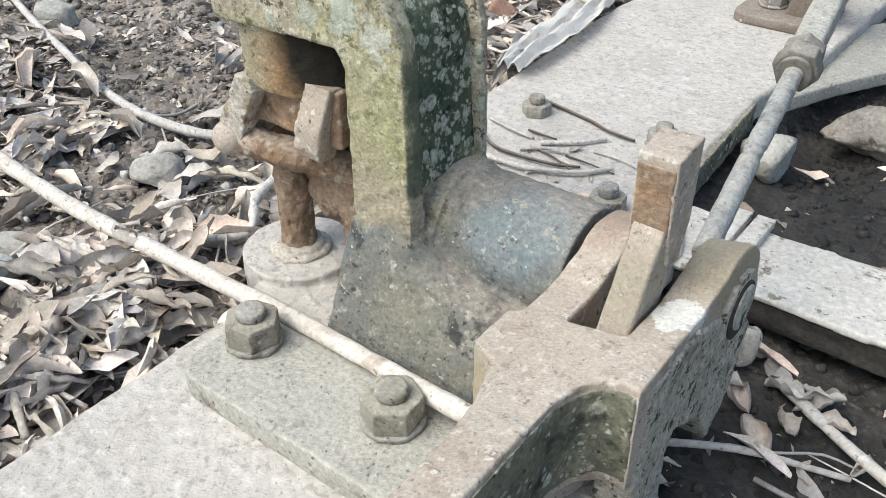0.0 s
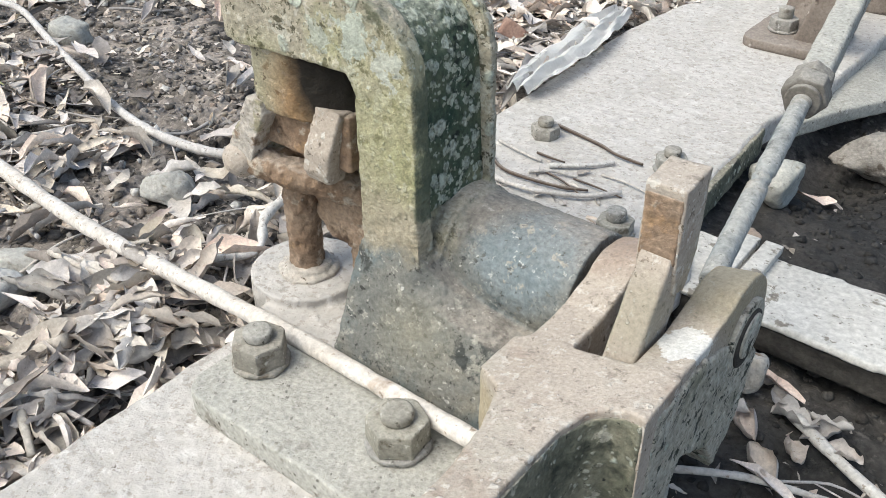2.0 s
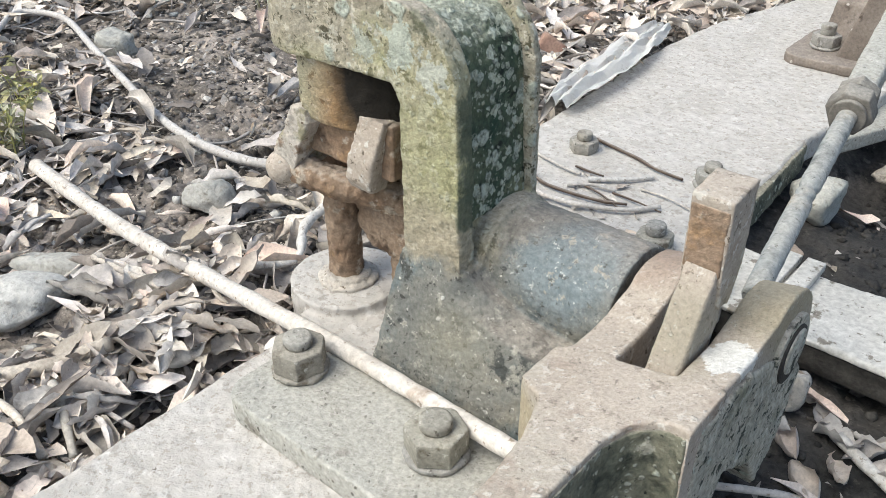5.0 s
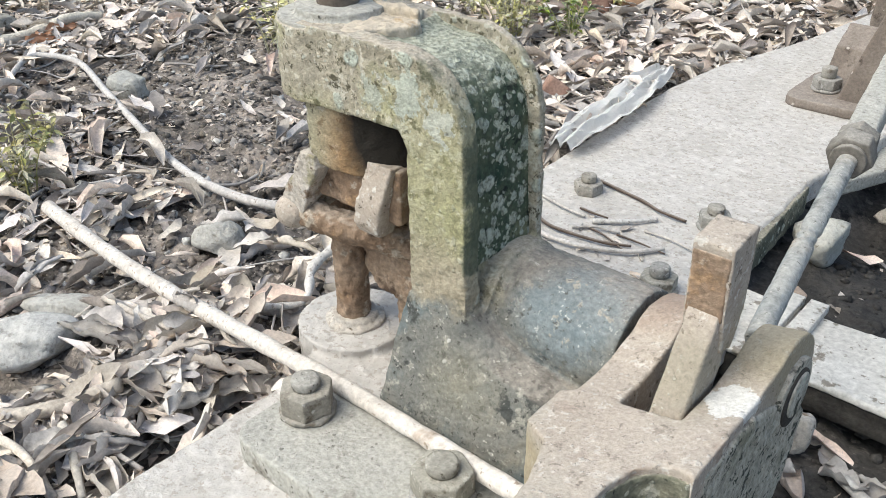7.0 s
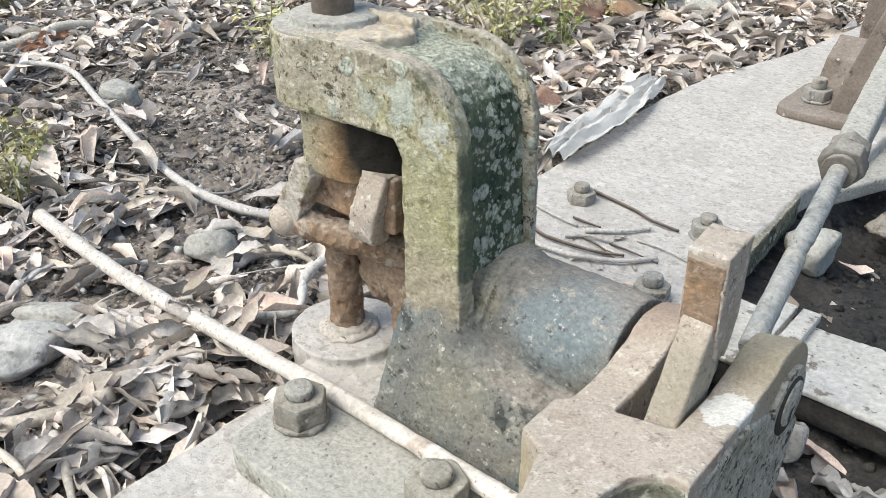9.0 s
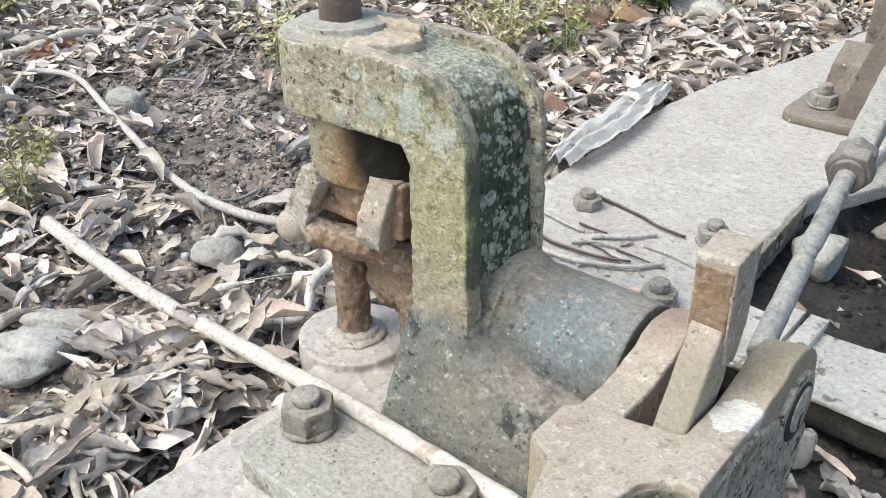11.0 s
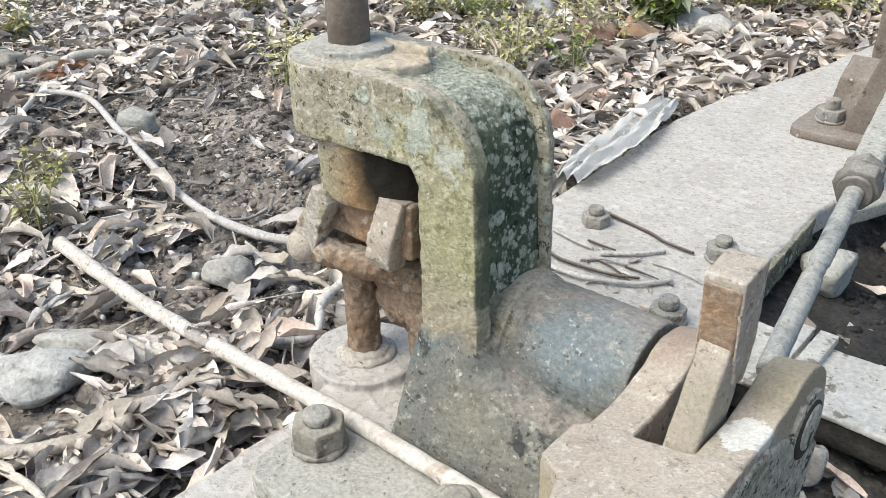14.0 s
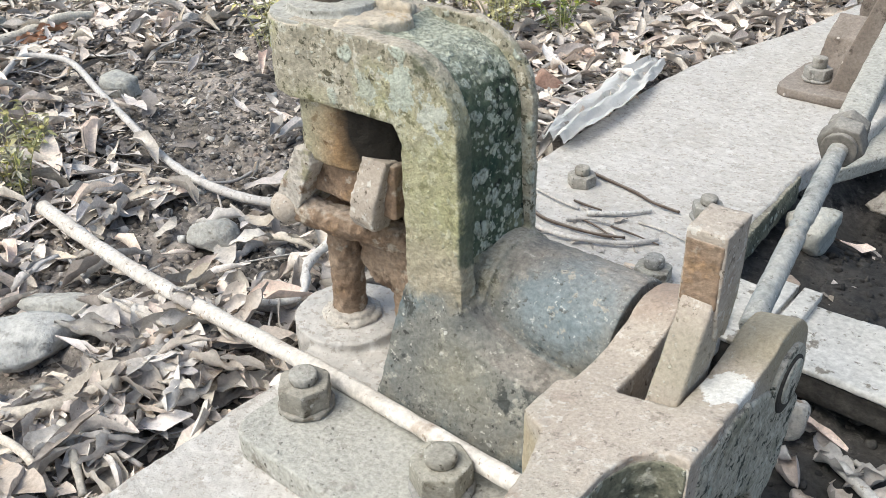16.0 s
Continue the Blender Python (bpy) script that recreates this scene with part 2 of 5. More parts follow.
# near-black mud colour round the plank and under the slab's edge
DARK_MUD = [((0.035, 0.035, 0.035), (0.56, 0.88, -0.08), 0.44, 0.16, 0.30, 0.9), ((0.035, 0.035, 0.034), (0.58, 0.15, -0.08), 0.32, 0.16, 0.30, 0.9)]
M = {
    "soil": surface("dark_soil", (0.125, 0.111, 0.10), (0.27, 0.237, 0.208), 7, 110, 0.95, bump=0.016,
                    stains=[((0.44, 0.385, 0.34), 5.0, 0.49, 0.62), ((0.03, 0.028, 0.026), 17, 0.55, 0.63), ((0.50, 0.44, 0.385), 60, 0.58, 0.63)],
                    zones=DARK_MUD, contrast=0.45),
    "clod": surface("soil_clod", (0.09, 0.081, 0.073), (0.36, 0.315, 0.275), 14, 240, 0.95, bump=0.005, zones=DARK_MUD, per_island=0.5, contrast=0.4),
    "base": surface("dusty_slab", (0.57, 0.54, 0.505), (0.66, 0.63, 0.60), 9, 70, 0.92, bump=0.012,
                    stains=[((0.56, 0.525, 0.485), 14, 0.54, 0.68), ((0.47, 0.435, 0.40), 75, 0.565, 0.61), ((0.71, 0.685, 0.655), 60, 0.55, 0.63),
                            ((0.46, 0.42, 0.38), 130, 0.57, 0.62), ((0.24, 0.21, 0.185), 62, 0.68, 0.71)], contrast=0.14),
    "dark_cast": surface("dark_mossy_iron", (0.03, 0.065, 0.045), (0.13, 0.155, 0.10), 20, 210, 0.86, bump=0.007,
                         stains=[((0.26, 0.27, 0.17), 13, 0.53, 0.66), ((0.02, 0.03, 0.024), 40, 0.58, 0.64), ((0.50, 0.53, 0.43), 55, 0.58, 0.62)],
                         spots=[(LICHEN, 52, 0.60, 0.55), ((0.50, 0.54, 0.46), 95, 0.65, 0.6), ((0.42, 0.45, 0.36), 180, 0.65, 0.6)],
                         dust=((0.54, 0.55, 0.45), 0.85), contrast=0.45),
    "casting": painted_casting(),
    "fork": surface("dusty_brown_iron", (0.46, 0.39, 0.325), (0.56, 0.49, 0.42), 9, 300, 0.8, bump=0.004,
                    stains=[((0.50, 0.46, 0.39), 6, 0.50, 0.62), ((0.34, 0.25, 0.19), 13, 0.56, 0.68), ((0.27, 0.225, 0.18), 60, 0.60, 0.64), ((0.16, 0.13, 0.10), 140, 0.615, 0.65), ((0.68, 0.64, 0.58), 75, 0.585, 0.63)],
                    spots=[((0.76, 0.73, 0.67), 85, 0.28, 0.16), ((0.68, 0.63, 0.57), 220, 0.4, 0.2)],
                    zones=[((0.42, 0.36, 0.23), (0.385, 0.185, 0.205), 0.060, 0.03, 0.03, 0.6), ((0.37, 0.27, 0.215), (0.290, 0.205, 0.185), 0.050, 0.04, 0.03, 0.75),
                           ((0.36, 0.33, 0.25), (0.348, 0.090, 0.200), 0.034, 0.03, 0.05, 0.6), ((0.44, 0.37, 0.24), (0.268, 0.000, 0.120), 0.036, 0.02, 0.05, 0.7),
                           ((0.80, 0.79, 0.76), (0.386, 0.098, 0.187), 0.0190, 0.002, 0.045, 0.9)],
                    dust=((0.58, 0.515, 0.45), 0.45), contrast=0.2),
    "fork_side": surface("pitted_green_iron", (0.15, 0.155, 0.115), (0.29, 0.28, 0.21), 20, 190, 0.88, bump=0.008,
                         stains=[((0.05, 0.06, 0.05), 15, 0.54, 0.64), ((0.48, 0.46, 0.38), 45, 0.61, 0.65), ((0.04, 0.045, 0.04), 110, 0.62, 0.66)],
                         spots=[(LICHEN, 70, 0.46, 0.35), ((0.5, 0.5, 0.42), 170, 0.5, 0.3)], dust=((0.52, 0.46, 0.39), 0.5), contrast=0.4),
    "pitted": surface("pitted_dusty_iron", (0.42, 0.40, 0.335), (0.56, 0.525, 0.45), 18, 190, 0.9, bump=0.009,
                      stains=[((0.28, 0.275, 0.21), 14, 0.54, 0.66), ((0.58, 0.56, 0.49), 40, 0.575, 0.61), ((0.07, 0.075, 0.06), 60, 0.58, 0.62), ((0.10, 0.10, 0.085), 130, 0.59, 0.63)],
                      spots=[(LICHEN, 75, 0.42, 0.3)], dust=((0.55, 0.49, 0.43), 0.6), contrast=0.4),
    "rust": surface("rusty_iron", (0.27, 0.18, 0.12), (0.40, 0.30, 0.22), 22, 180, 0.9, bump=0.008,
                    stains=[((0.12, 0.08, 0.055), 26, 0.56, 0.66), ((0.52, 0.445, 0.36), 34, 0.58, 0.64), ((0.42, 0.27, 0.15), 18, 0.58, 0.68)],
                    spots=[((0.42, 0.36, 0.3), 90, 0.35, 0.15)], dust=((0.54, 0.47, 0.40), 0.7), contrast=0.35),
    "dark_rust": surface("dark_brown_iron", (0.085, 0.06, 0.048), (0.13, 0.095, 0.075), 22, 200, 0.75, bump=0.003, contrast=0.25,
                         dust=((0.40, 0.35, 0.3), 0.6)),
    # brown rust zone, then black painted in for the shade under the arm
    "guide": surface("shade_painted_guide", (0.40, 0.38, 0.25), (0.47, 0.43, 0.31), 16, 230, 0.85, bump=0.010,
                     stains=[((0.24, 0.20, 0.13), 30, 0.56, 0.61), ((0.60, 0.56, 0.46), 65, 0.58, 0.61), ((0.13, 0.11, 0.08), 90, 0.58, 0.62)],
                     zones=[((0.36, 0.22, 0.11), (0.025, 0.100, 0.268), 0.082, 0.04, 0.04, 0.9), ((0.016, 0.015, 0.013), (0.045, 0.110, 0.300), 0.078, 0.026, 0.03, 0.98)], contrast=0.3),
    "clay": surface("dried_clay", CLAY, (0.70, 0.62, 0.50), 26, 200, 0.95, bump=0.006,
                    stains=[((0.50, 0.37, 0.22), 30, 0.57, 0.66), ((0.42, 0.38, 0.32), 60, 0.62, 0.67)], contrast=0.2),
    "red": surface("red_plastic", (0.45, 0.05, 0.04), (0.38, 0.06, 0.05), 20, 150, 0.5, bump=0.001),
    "rusty_leaf": surface("rusty_leaf", (0.45, 0.24, 0.14), (0.55, 0.33, 0.22), 20, 200, 0.75, bump=0.001),
    "jaw": surface("dusty_pale_jaw", (0.52, 0.47, 0.41), (0.66, 0.61, 0.55), 22, 220, 0.9, bump=0.008,
                   stains=[((0.38, 0.35, 0.24), 20, 0.57, 0.65), ((0.32, 0.23, 0.165), 30, 0.58, 0.65), ((0.17, 0.13, 0.095), 95, 0.62, 0.66)], contrast=0.28),
    "dull_stone": surface("soil_stained_stone", (0.36, 0.335, 0.30), (0.52, 0.485, 0.44), 24, 170, 0.9, bump=0.010,
                          stains=[((0.17, 0.145, 0.12), 26, 0.56, 0.64)], contrast=0.3, per_object=0.15),
    # rot, with the shade on the plank's front put into the near-black
    "rotten": surface("rotten_shaded_wood", (0.035, 0.032, 0.03), (0.075, 0.068, 0.06), 18, 160, 0.95, bump=0.006, contrast=0.4),
    "bracket": surface("dusty_dark_brown_iron", (0.20, 0.165, 0.14), (0.30, 0.255, 0.22), 14, 200, 0.9, bump=0.004,
                       stains=[((0.10, 0.08, 0.065), 30, 0.58, 0.66)], spots=[((0.55, 0.5, 0.45), 90, 0.35, 0.12)], dust=((0.42, 0.37, 0.33), 0.5), contrast=0.25),
    "dark_nut": surface("dark_worn_nut", (0.17, 0.155, 0.135), (0.27, 0.25, 0.225), 25, 220, 0.8, bump=0.003,
                        stains=[((0.09, 0.08, 0.07), 40, 0.57, 0.68)], dust=((0.50, 0.47, 0.42), 0.6), contrast=0.25),
    "nut": surface("dusty_grey_iron", (0.30, 0.285, 0.255), (0.44, 0.42, 0.38), 30, 220, 0.85, bump=0.005,
                   stains=[((0.17, 0.15, 0.125), 40, 0.55, 0.64), ((0.10, 0.09, 0.075), 150, 0.62, 0.66), ((0.62, 0.60, 0.56), 110, 0.62, 0.66)], dust=((0.50, 0.475, 0.43), 0.4), contrast=0.25, per_object=0.08),
    "plate": surface("dusty_grey_plate", (0.44, 0.43, 0.39), (0.54, 0.53, 0.485), 18, 200, 0.9, bump=0.006,
                     stains=[((0.32, 0.30, 0.26), 45, 0.58, 0.65), ((0.16, 0.145, 0.12), 130, 0.64, 0.67), ((0.66, 0.64, 0.60), 95, 0.61, 0.65), ((0.62, 0.60, 0.56), 24, 0.58, 0.68)],
                     spots=[((0.66, 0.64, 0.59), 100, 0.3, 0.2), ((0.15, 0.135, 0.115), 170, 0.34, 0.25)],
                     dust=((0.50, 0.485, 0.44), 0.5), contrast=0.28),
    "rod": surface("blue_grey_rod", (0.33, 0.355, 0.36), (0.44, 0.445, 0.43), 22, 190, 0.75, bump=0.002,
                   stains=[((0.38, 0.34, 0.29), 14, 0.56, 0.68), ((0.14, 0.155, 0.16), 20, 0.57, 0.66), ((0.60, 0.59, 0.56), 120, 0.62, 0.65), ((0.10, 0.10, 0.10), 150, 0.63, 0.66)], dust=((0.5, 0.47, 0.42), 0.4), contrast=0.28),
    "stick": surface("pale_peeled_wood", (0.62, 0.575, 0.53), (0.76, 0.725, 0.685), 22, 150, 0.8, bump=0.003,
                     stains=[((0.52, 0.455, 0.40), 26, 0.60, 0.70), ((0.38, 0.32, 0.27), 120, 0.59, 0.64)], contrast=0.25, per_object=0.08),
    "twig": surface("dry_twig_wood", (0.42, 0.37, 0.325), (0.62, 0.56, 0.50), 25, 190, 0.85, bump=0.002, contrast=0.3, per_object=0.2, per_island=0.4),
    "crumb": surface("leaf_crumb", (0.34, 0.295, 0.255), (0.56, 0.495, 0.44), 25, 190, 0.85, bump=0.002, contrast=0.3, per_island=0.5),
    "leaf": surface("dry_leaf", (0.56, 0.50, 0.445), (0.74, 0.68, 0.625), 22, 170, 0.7, bump=0.003,
                    stains=[((0.34, 0.28, 0.23), 34, 0.58, 0.70), ((0.30, 0.24, 0.19), 130, 0.64, 0.69)], contrast=0.22, per_object=0.3),
    "litter": surface("dry_leaf_litter", (0.58, 0.50, 0.435), (0.80, 0.715, 0.64), 20, 210, 0.75, bump=0.002,
                      contrast=0.22, per_island=0.55),
    "stone": surface("grey_river_stone", (0.56, 0.545, 0.51), (0.76, 0.745, 0.71), 18, 150, 0.85, bump=0.010,
                     stains=[((0.28, 0.245, 0.21), 26, 0.62, 0.70), ((0.44, 0.41, 0.37), 70, 0.58, 0.64)], dust=((0.66, 0.635, 0.59), 0.4), contrast=0.25, per_object=0.12, per_island=0.3),
    "plank": surface("weathered_plank", (0.62, 0.60, 0.56), (0.72, 0.70, 0.66), 12, 140, 0.9, bump=0.003,
                     stains=[((0.30, 0.27, 0.23), 38, 0.58, 0.63), ((0.20, 0.18, 0.155), 90, 0.63, 0.66)], contrast=0.25),
    "bag": surface("white_plastic_sack", (1.06, 1.05, 1.03), (1.1, 1.09, 1.07), 20, 150, 0.5, bump=0.002,
                   stains=[((0.50, 0.45, 0.40), 22, 0.62, 0.70)], contrast=0.06),
    "brick": surface("broken_red_brick", (0.40, 0.26, 0.205), (0.46, 0.33, 0.27), 20, 200, 0.9, bump=0.004,
                     dust=((0.42, 0.36, 0.3), 0.5), contrast=0.25, per_object=0.15),
    "green": surface("green_weed", (0.22, 0.28, 0.09), (0.38, 0.42, 0.17), 20, 150, 0.6, bump=0.001, contrast=0.2, per_island=0.45),
    "dry_green": surface("yellowing_weed", (0.46, 0.45, 0.22), (0.62, 0.57, 0.34), 20, 150, 0.7, bump=0.001, contrast=0.2, per_island=0.45),
}


# ---------------------------------------------------------------- building helpers
def mesh_of(name, bm, mat, smooth=True):
    me = bpy.data.meshes.new(name)
    bmesh.ops.recalc_face_normals(bm, faces=bm.faces)
    bm.to_mesh(me)
    bm.free()
    me.materials.append(mat)
    if smooth:
        me.polygons.foreach_set("use_smooth", [True] * len(me.polygons))
    return me


def part(name, bm, mat, parent, label="", smooth=True):
    ob = new(name, mesh_of(name, bm, mat, smooth))
    ob.parent = parent
    return tagged(ob, label)


def thing(name, label, category, group="", kind="", at=(0, 0, 0)):
    ob = new(name)
    ob.location = at
    ob.empty_display_size = 0.02
    return tagged(ob, label, category, group, kind)


def solid(name, bm, mat, label, category, group="", kind="", smooth=True):
    return tagged(new(name, mesh_of(name, bm, mat, smooth)), label, category, group, kind)


def fuse(ob, voxel=0.0025, smooth=4, rough=0.0015, size=0.02):
    """Melts overlapping solids into one casting with rounded edges and an uneven skin."""
    r = ob.modifiers.new("melt", "REMESH")
    r.mode, r.voxel_size, r.use_smooth_shade = "VOXEL", voxel, True
    if smooth:
        s = ob.modifiers.new("round", "SMOOTH")
        s.factor, s.iterations = 0.5, smooth
    if rough:
        tex = bpy.data.textures.new("skin", "CLOUDS")
        tex.noise_scale, tex.noise_depth = size, 3
        d = ob.modifiers.new("uneven", "DISPLACE")
        d.texture, d.strength, d.texture_coords = tex, rough * 2, "GLOBAL"
    return ob


def prism(bm, outline, axis, lo, hi):
    """Extrudes a 2D outline along an axis. For axis x the outline is (y, z), for y (x, z), for z (x, y)."""
    def at(p, h):
        return {"x": (h, p[0], p[1]), "y": (p[0], h, p[1]), "z": (p[0], p[1], h)}[axis]
    a = [bm.verts.new(at(p, lo)) for p in outline]
    b = [bm.verts.new(at(p, hi)) for p in outline]
    n = len(outline)
    bm.faces.new(a)
    bm.faces.new(b[::-1])
    for i in range(n):
        bm.faces.new((a[i], b[i], b[(i + 1) % n], a[(i + 1) % n]))
    return a + b


def box(bm, x0, x1, y0, y1, z0, z1):
    return prism(bm, [(x0, y0), (x1, y0), (x1, y1), (x0, y1)], "z", z0, z1)


def tapered(bm, low, z0, high, z1):
    """A block between two rectangles (x0, x1, y0, y1)."""
    a = [bm.verts.new((x, y, z0)) for x, y in ((low[0], low[2]), (low[1], low[2]), (low[1], low[3]), (low[0], low[3]))]
    b = [bm.verts.new((x, y, z1)) for x, y in ((high[0], high[2]), (high[1], high[2]), (high[1], high[3]), (high[0], high[3]))]
    bm.faces.new(a), bm.faces.new(b)
    for i in range(4):
        bm.faces.new((a[i], b[i], b[(i + 1) % 4], a[(i + 1) % 4]))


def circle(cx, cy, r, n=40, start=0.0, end=2 * math.pi):
    full = abs(end - start - 2 * math.pi) < 1e-6
    return [(cx + r * math.cos(start + (end - start) * i / (n if full else n - 1)),
             cy + r * math.sin(start + (end - start) * i / (n if full else n - 1))) for i in range(n)]


def rounded(x0, x1, y0, y1, r, n=6):
    pts = []
    for cx, cy, a in ((x1 - r, y0 + r, -90), (x1 - r, y1 - r, 0), (x0 + r, y1 - r, 90), (x0 + r, y0 + r, 180)):
        pts += circle(cx, cy, r, n, radians(a), radians(a + 90))
    return pts


def bevel(bm, width, segments=2):
    bmesh.ops.remove_doubles(bm, verts=bm.verts, dist=1e-6)
    sharp = [e for e in bm.edges if len(e.link_faces) == 2 and e.calc_face_angle(0) > radians(28)]
    bmesh.ops.bevel(bm, geom=sharp, offset=width, segments=segments, profile=0.6, affect="EDGES", clamp_overlap=True)


def spline(points, steps=8):
    p = [Vector(q) for q in points]
    p = [2 * p[0] - p[1]] + p + [2 * p[-1] - p[-2]]
    out = []
    for i in range(1, len(p) - 2):
        for s in range(steps):
            t = s / steps
            out.append(0.5 * (2 * p[i] + (p[i + 1] - p[i - 1]) * t + (2 * p[i - 1] - 5 * p[i] + 4 * p[i + 1] - p[i + 2]) * t * t
                              + (3 * p[i] - p[i - 1] - 3 * p[i + 1] + p[i + 2]) * t ** 3))
    return out + [p[-2]]


def tube(bm, points, r0, r1, sides=10, steps=8, knobs=0.0, seed=0):
    """A bent round stick of tapering radius, with slight knots."""
    path = spline(points, steps)
    rings = []
    for i, q in enumerate(path):
        d = (path[min(i + 1, len(path) - 1)] - path[max(i - 1, 0)]).normalized()
        side = d.cross(Vector((0, 0, 1)))
        side = side.normalized() if side.length > 1e-4 else Vector((1, 0, 0))
        up = side.cross(d)
        f = i / (len(path) - 1)
        r = (r0 + (r1 - r0) * f) * (1 + knobs * noise.noise(q * 45 + Vector((seed, 0, 0))))
        rings.append([bm.verts.new(q + r * (math.cos(a) * side + math.sin(a) * up)) for a in (2 * math.pi * k / sides for k in range(sides))])
    for a, b in zip(rings, rings[1:]):
        for k in range(sides):
            bm.faces.new((a[k], a[(k + 1) % sides], b[(k + 1) % sides], b[k]))
    bm.faces.new(rings[0][::-1])
    bm.faces.new(rings[-1])


def hexagon(r, turn=0.0):
    return circle(0, 0, r, 6, radians(turn), radians(turn) + 2 * math.pi)


def hash_noise(x, y, scale, seed):
    """Smooth value noise from -1 to 1 on numpy arrays."""
    u, v = x / scale, y / scale
    i, j = np.floor(u), np.floor(v)
    fu, fv = u - i, v - j
    fu, fv = fu * fu * (3 - 2 * fu), fv * fv * (3 - 2 * fv)

    def h(a, b):
        s = np.sin(a * 127.1 + b * 311.7 + seed * 74.7) * 43758.5453
        return 2 * (s - np.floor(s)) - 1
    top = h(i, j) * (1 - fu) + h(i + 1, j) * fu
    low = h(i, j + 1) * (1 - fu) + h(i + 1, j + 1) * fu
    return top * (1 - fv) + low * fv


def ground_height(x, y):
    """The ground: higher beside the slab's far side, lower in the mud where the plank lies."""
    x, y = np.asarray(x, float), np.asarray(y, float)
    s = np.clip((x + 0.02) / 0.22, 0, 1)
    h = -0.032 - 0.05 * s * s * (3 - 2 * s)
    h = h + 0.012 * hash_noise(x, y, 0.5, 1) + 0.008 * hash_noise(x, y, 0.17, 2)
    mud = np.clip(0.6 + 0.6 * hash_noise(x, y, 0.3, 9), 0.2, 1)
    h = h + mud * (0.010 * hash_noise(x, y, 0.06, 3) + 0.014 * np.abs(hash_noise(x, y, 0.035, 4)) + 0.009 * hash_noise(x + 0.3 * y, y - 0.3 * x, 0.017, 5))
    h = h - 0.075 * np.exp(-((x - 0.28) / 0.10) ** 2 - ((y - 1.02) / 0.13) ** 2)
    under = (x > -0.16) & (x < 0.2) & (y > -0.7) & (y < 2.0)
    return np.where(under, np.minimum(h, -0.05), h)


def ground_at(x, y):
    return float(ground_height(x, y))


# ---------------------------------------------------------------- ground
def build_ground():
    xs = np.unique(np.concatenate([np.linspace(-60, -3, 20), np.arange(-3, -1.2, 0.03), np.arange(-1.2, 0.9, 0.0065), np.arange(0.9, 2, 0.05), np.linspace(2, 60, 20)]))
    ys = np.unique(np.concatenate([np.linspace(-60, -0.9, 20), np.arange(-0.9, -0.35, 0.03), np.arange(-0.35, 1.5, 0.0065), np.arange(1.5, 4, 0.03), np.linspace(4, 60, 20)]))
    gx, gy = np.meshgrid(xs, ys)
    z = ground_height(gx, gy)
    n, k = len(xs), len(ys)
    idx = np.arange(n * k).reshape(k, n)
    faces = np.stack([idx[:-1, :-1], idx[:-1, 1:], idx[1:, 1:], idx[1:, :-1]], -1).reshape(-1, 4)
    me = bpy.data.meshes.new("ground")
    me.from_pydata(np.stack([gx, gy, z], -1).reshape(-1, 3).tolist(), [], faces.tolist())
    me.materials.append(M["soil"])
    me.polygons.foreach_set("use_smooth", [True] * len(me.polygons))
    tagged(new("ground", me), "dark crumbly damp soil strewn with dry leaves", "ground", kind="structure")


def build_slab():
    bm = bmesh.new()
    left = [(-0.085, -0.75), (-0.086, 0.03), (-0.105, 0.12), (-0.125, 0.3), (-0.165, 0.5), (-0.187, 0.67), (-0.201, 0.9), (-0.212, 1.17), (-0.194, 1.36), (-0.14, 1.56), (-0.118, 1.68), (-0.075, 2.03)]
    right = [(0.22, 2.1), (0.20, 1.05), (0.172, 0.93), (0.170, 0.89), (0.178, 0.70), (0.20, 0.58), (0.255, 0.45), (0.255, -0.75)]
    outline = []
    pts = left + right
    for i, (a, b) in enumerate(zip(pts, pts[1:] + pts[:1])):
        steps = max(1, int(math.dist(a, b) / 0.02))
        for s in range(steps):
            f = s / steps
            x, y = a[0] + (b[0] - a[0]) * f, a[1] + (b[1] - a[1]) * f
            w = 0.004 * noise.noise(Vector((x * 20, y * 20, 1))) + 0.002 * noise.noise(Vector((x * 70, y * 70, 4)))
            outline.append((x + w, y + w * 0.5))
    prism(bm, outline[::-1], "z", -0.045, 0.0)
    bevel(bm, 0.004)
    slab = solid("slab", bm, M["base"], "long pale dust-covered base slab with worn edges", "base slab", kind="structure", smooth=False)
    fuse(slab, 0.0045, 1, 0.0011, 0.012)
    bm = bmesh.new()
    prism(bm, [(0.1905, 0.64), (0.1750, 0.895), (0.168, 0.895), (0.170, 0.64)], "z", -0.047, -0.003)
    fuse(part("edge", bm, M["fork_side"], slab, "dark strip with lichen spots along the slab edge"), 0.003, 1, 0.002, 0.012)
    return slab


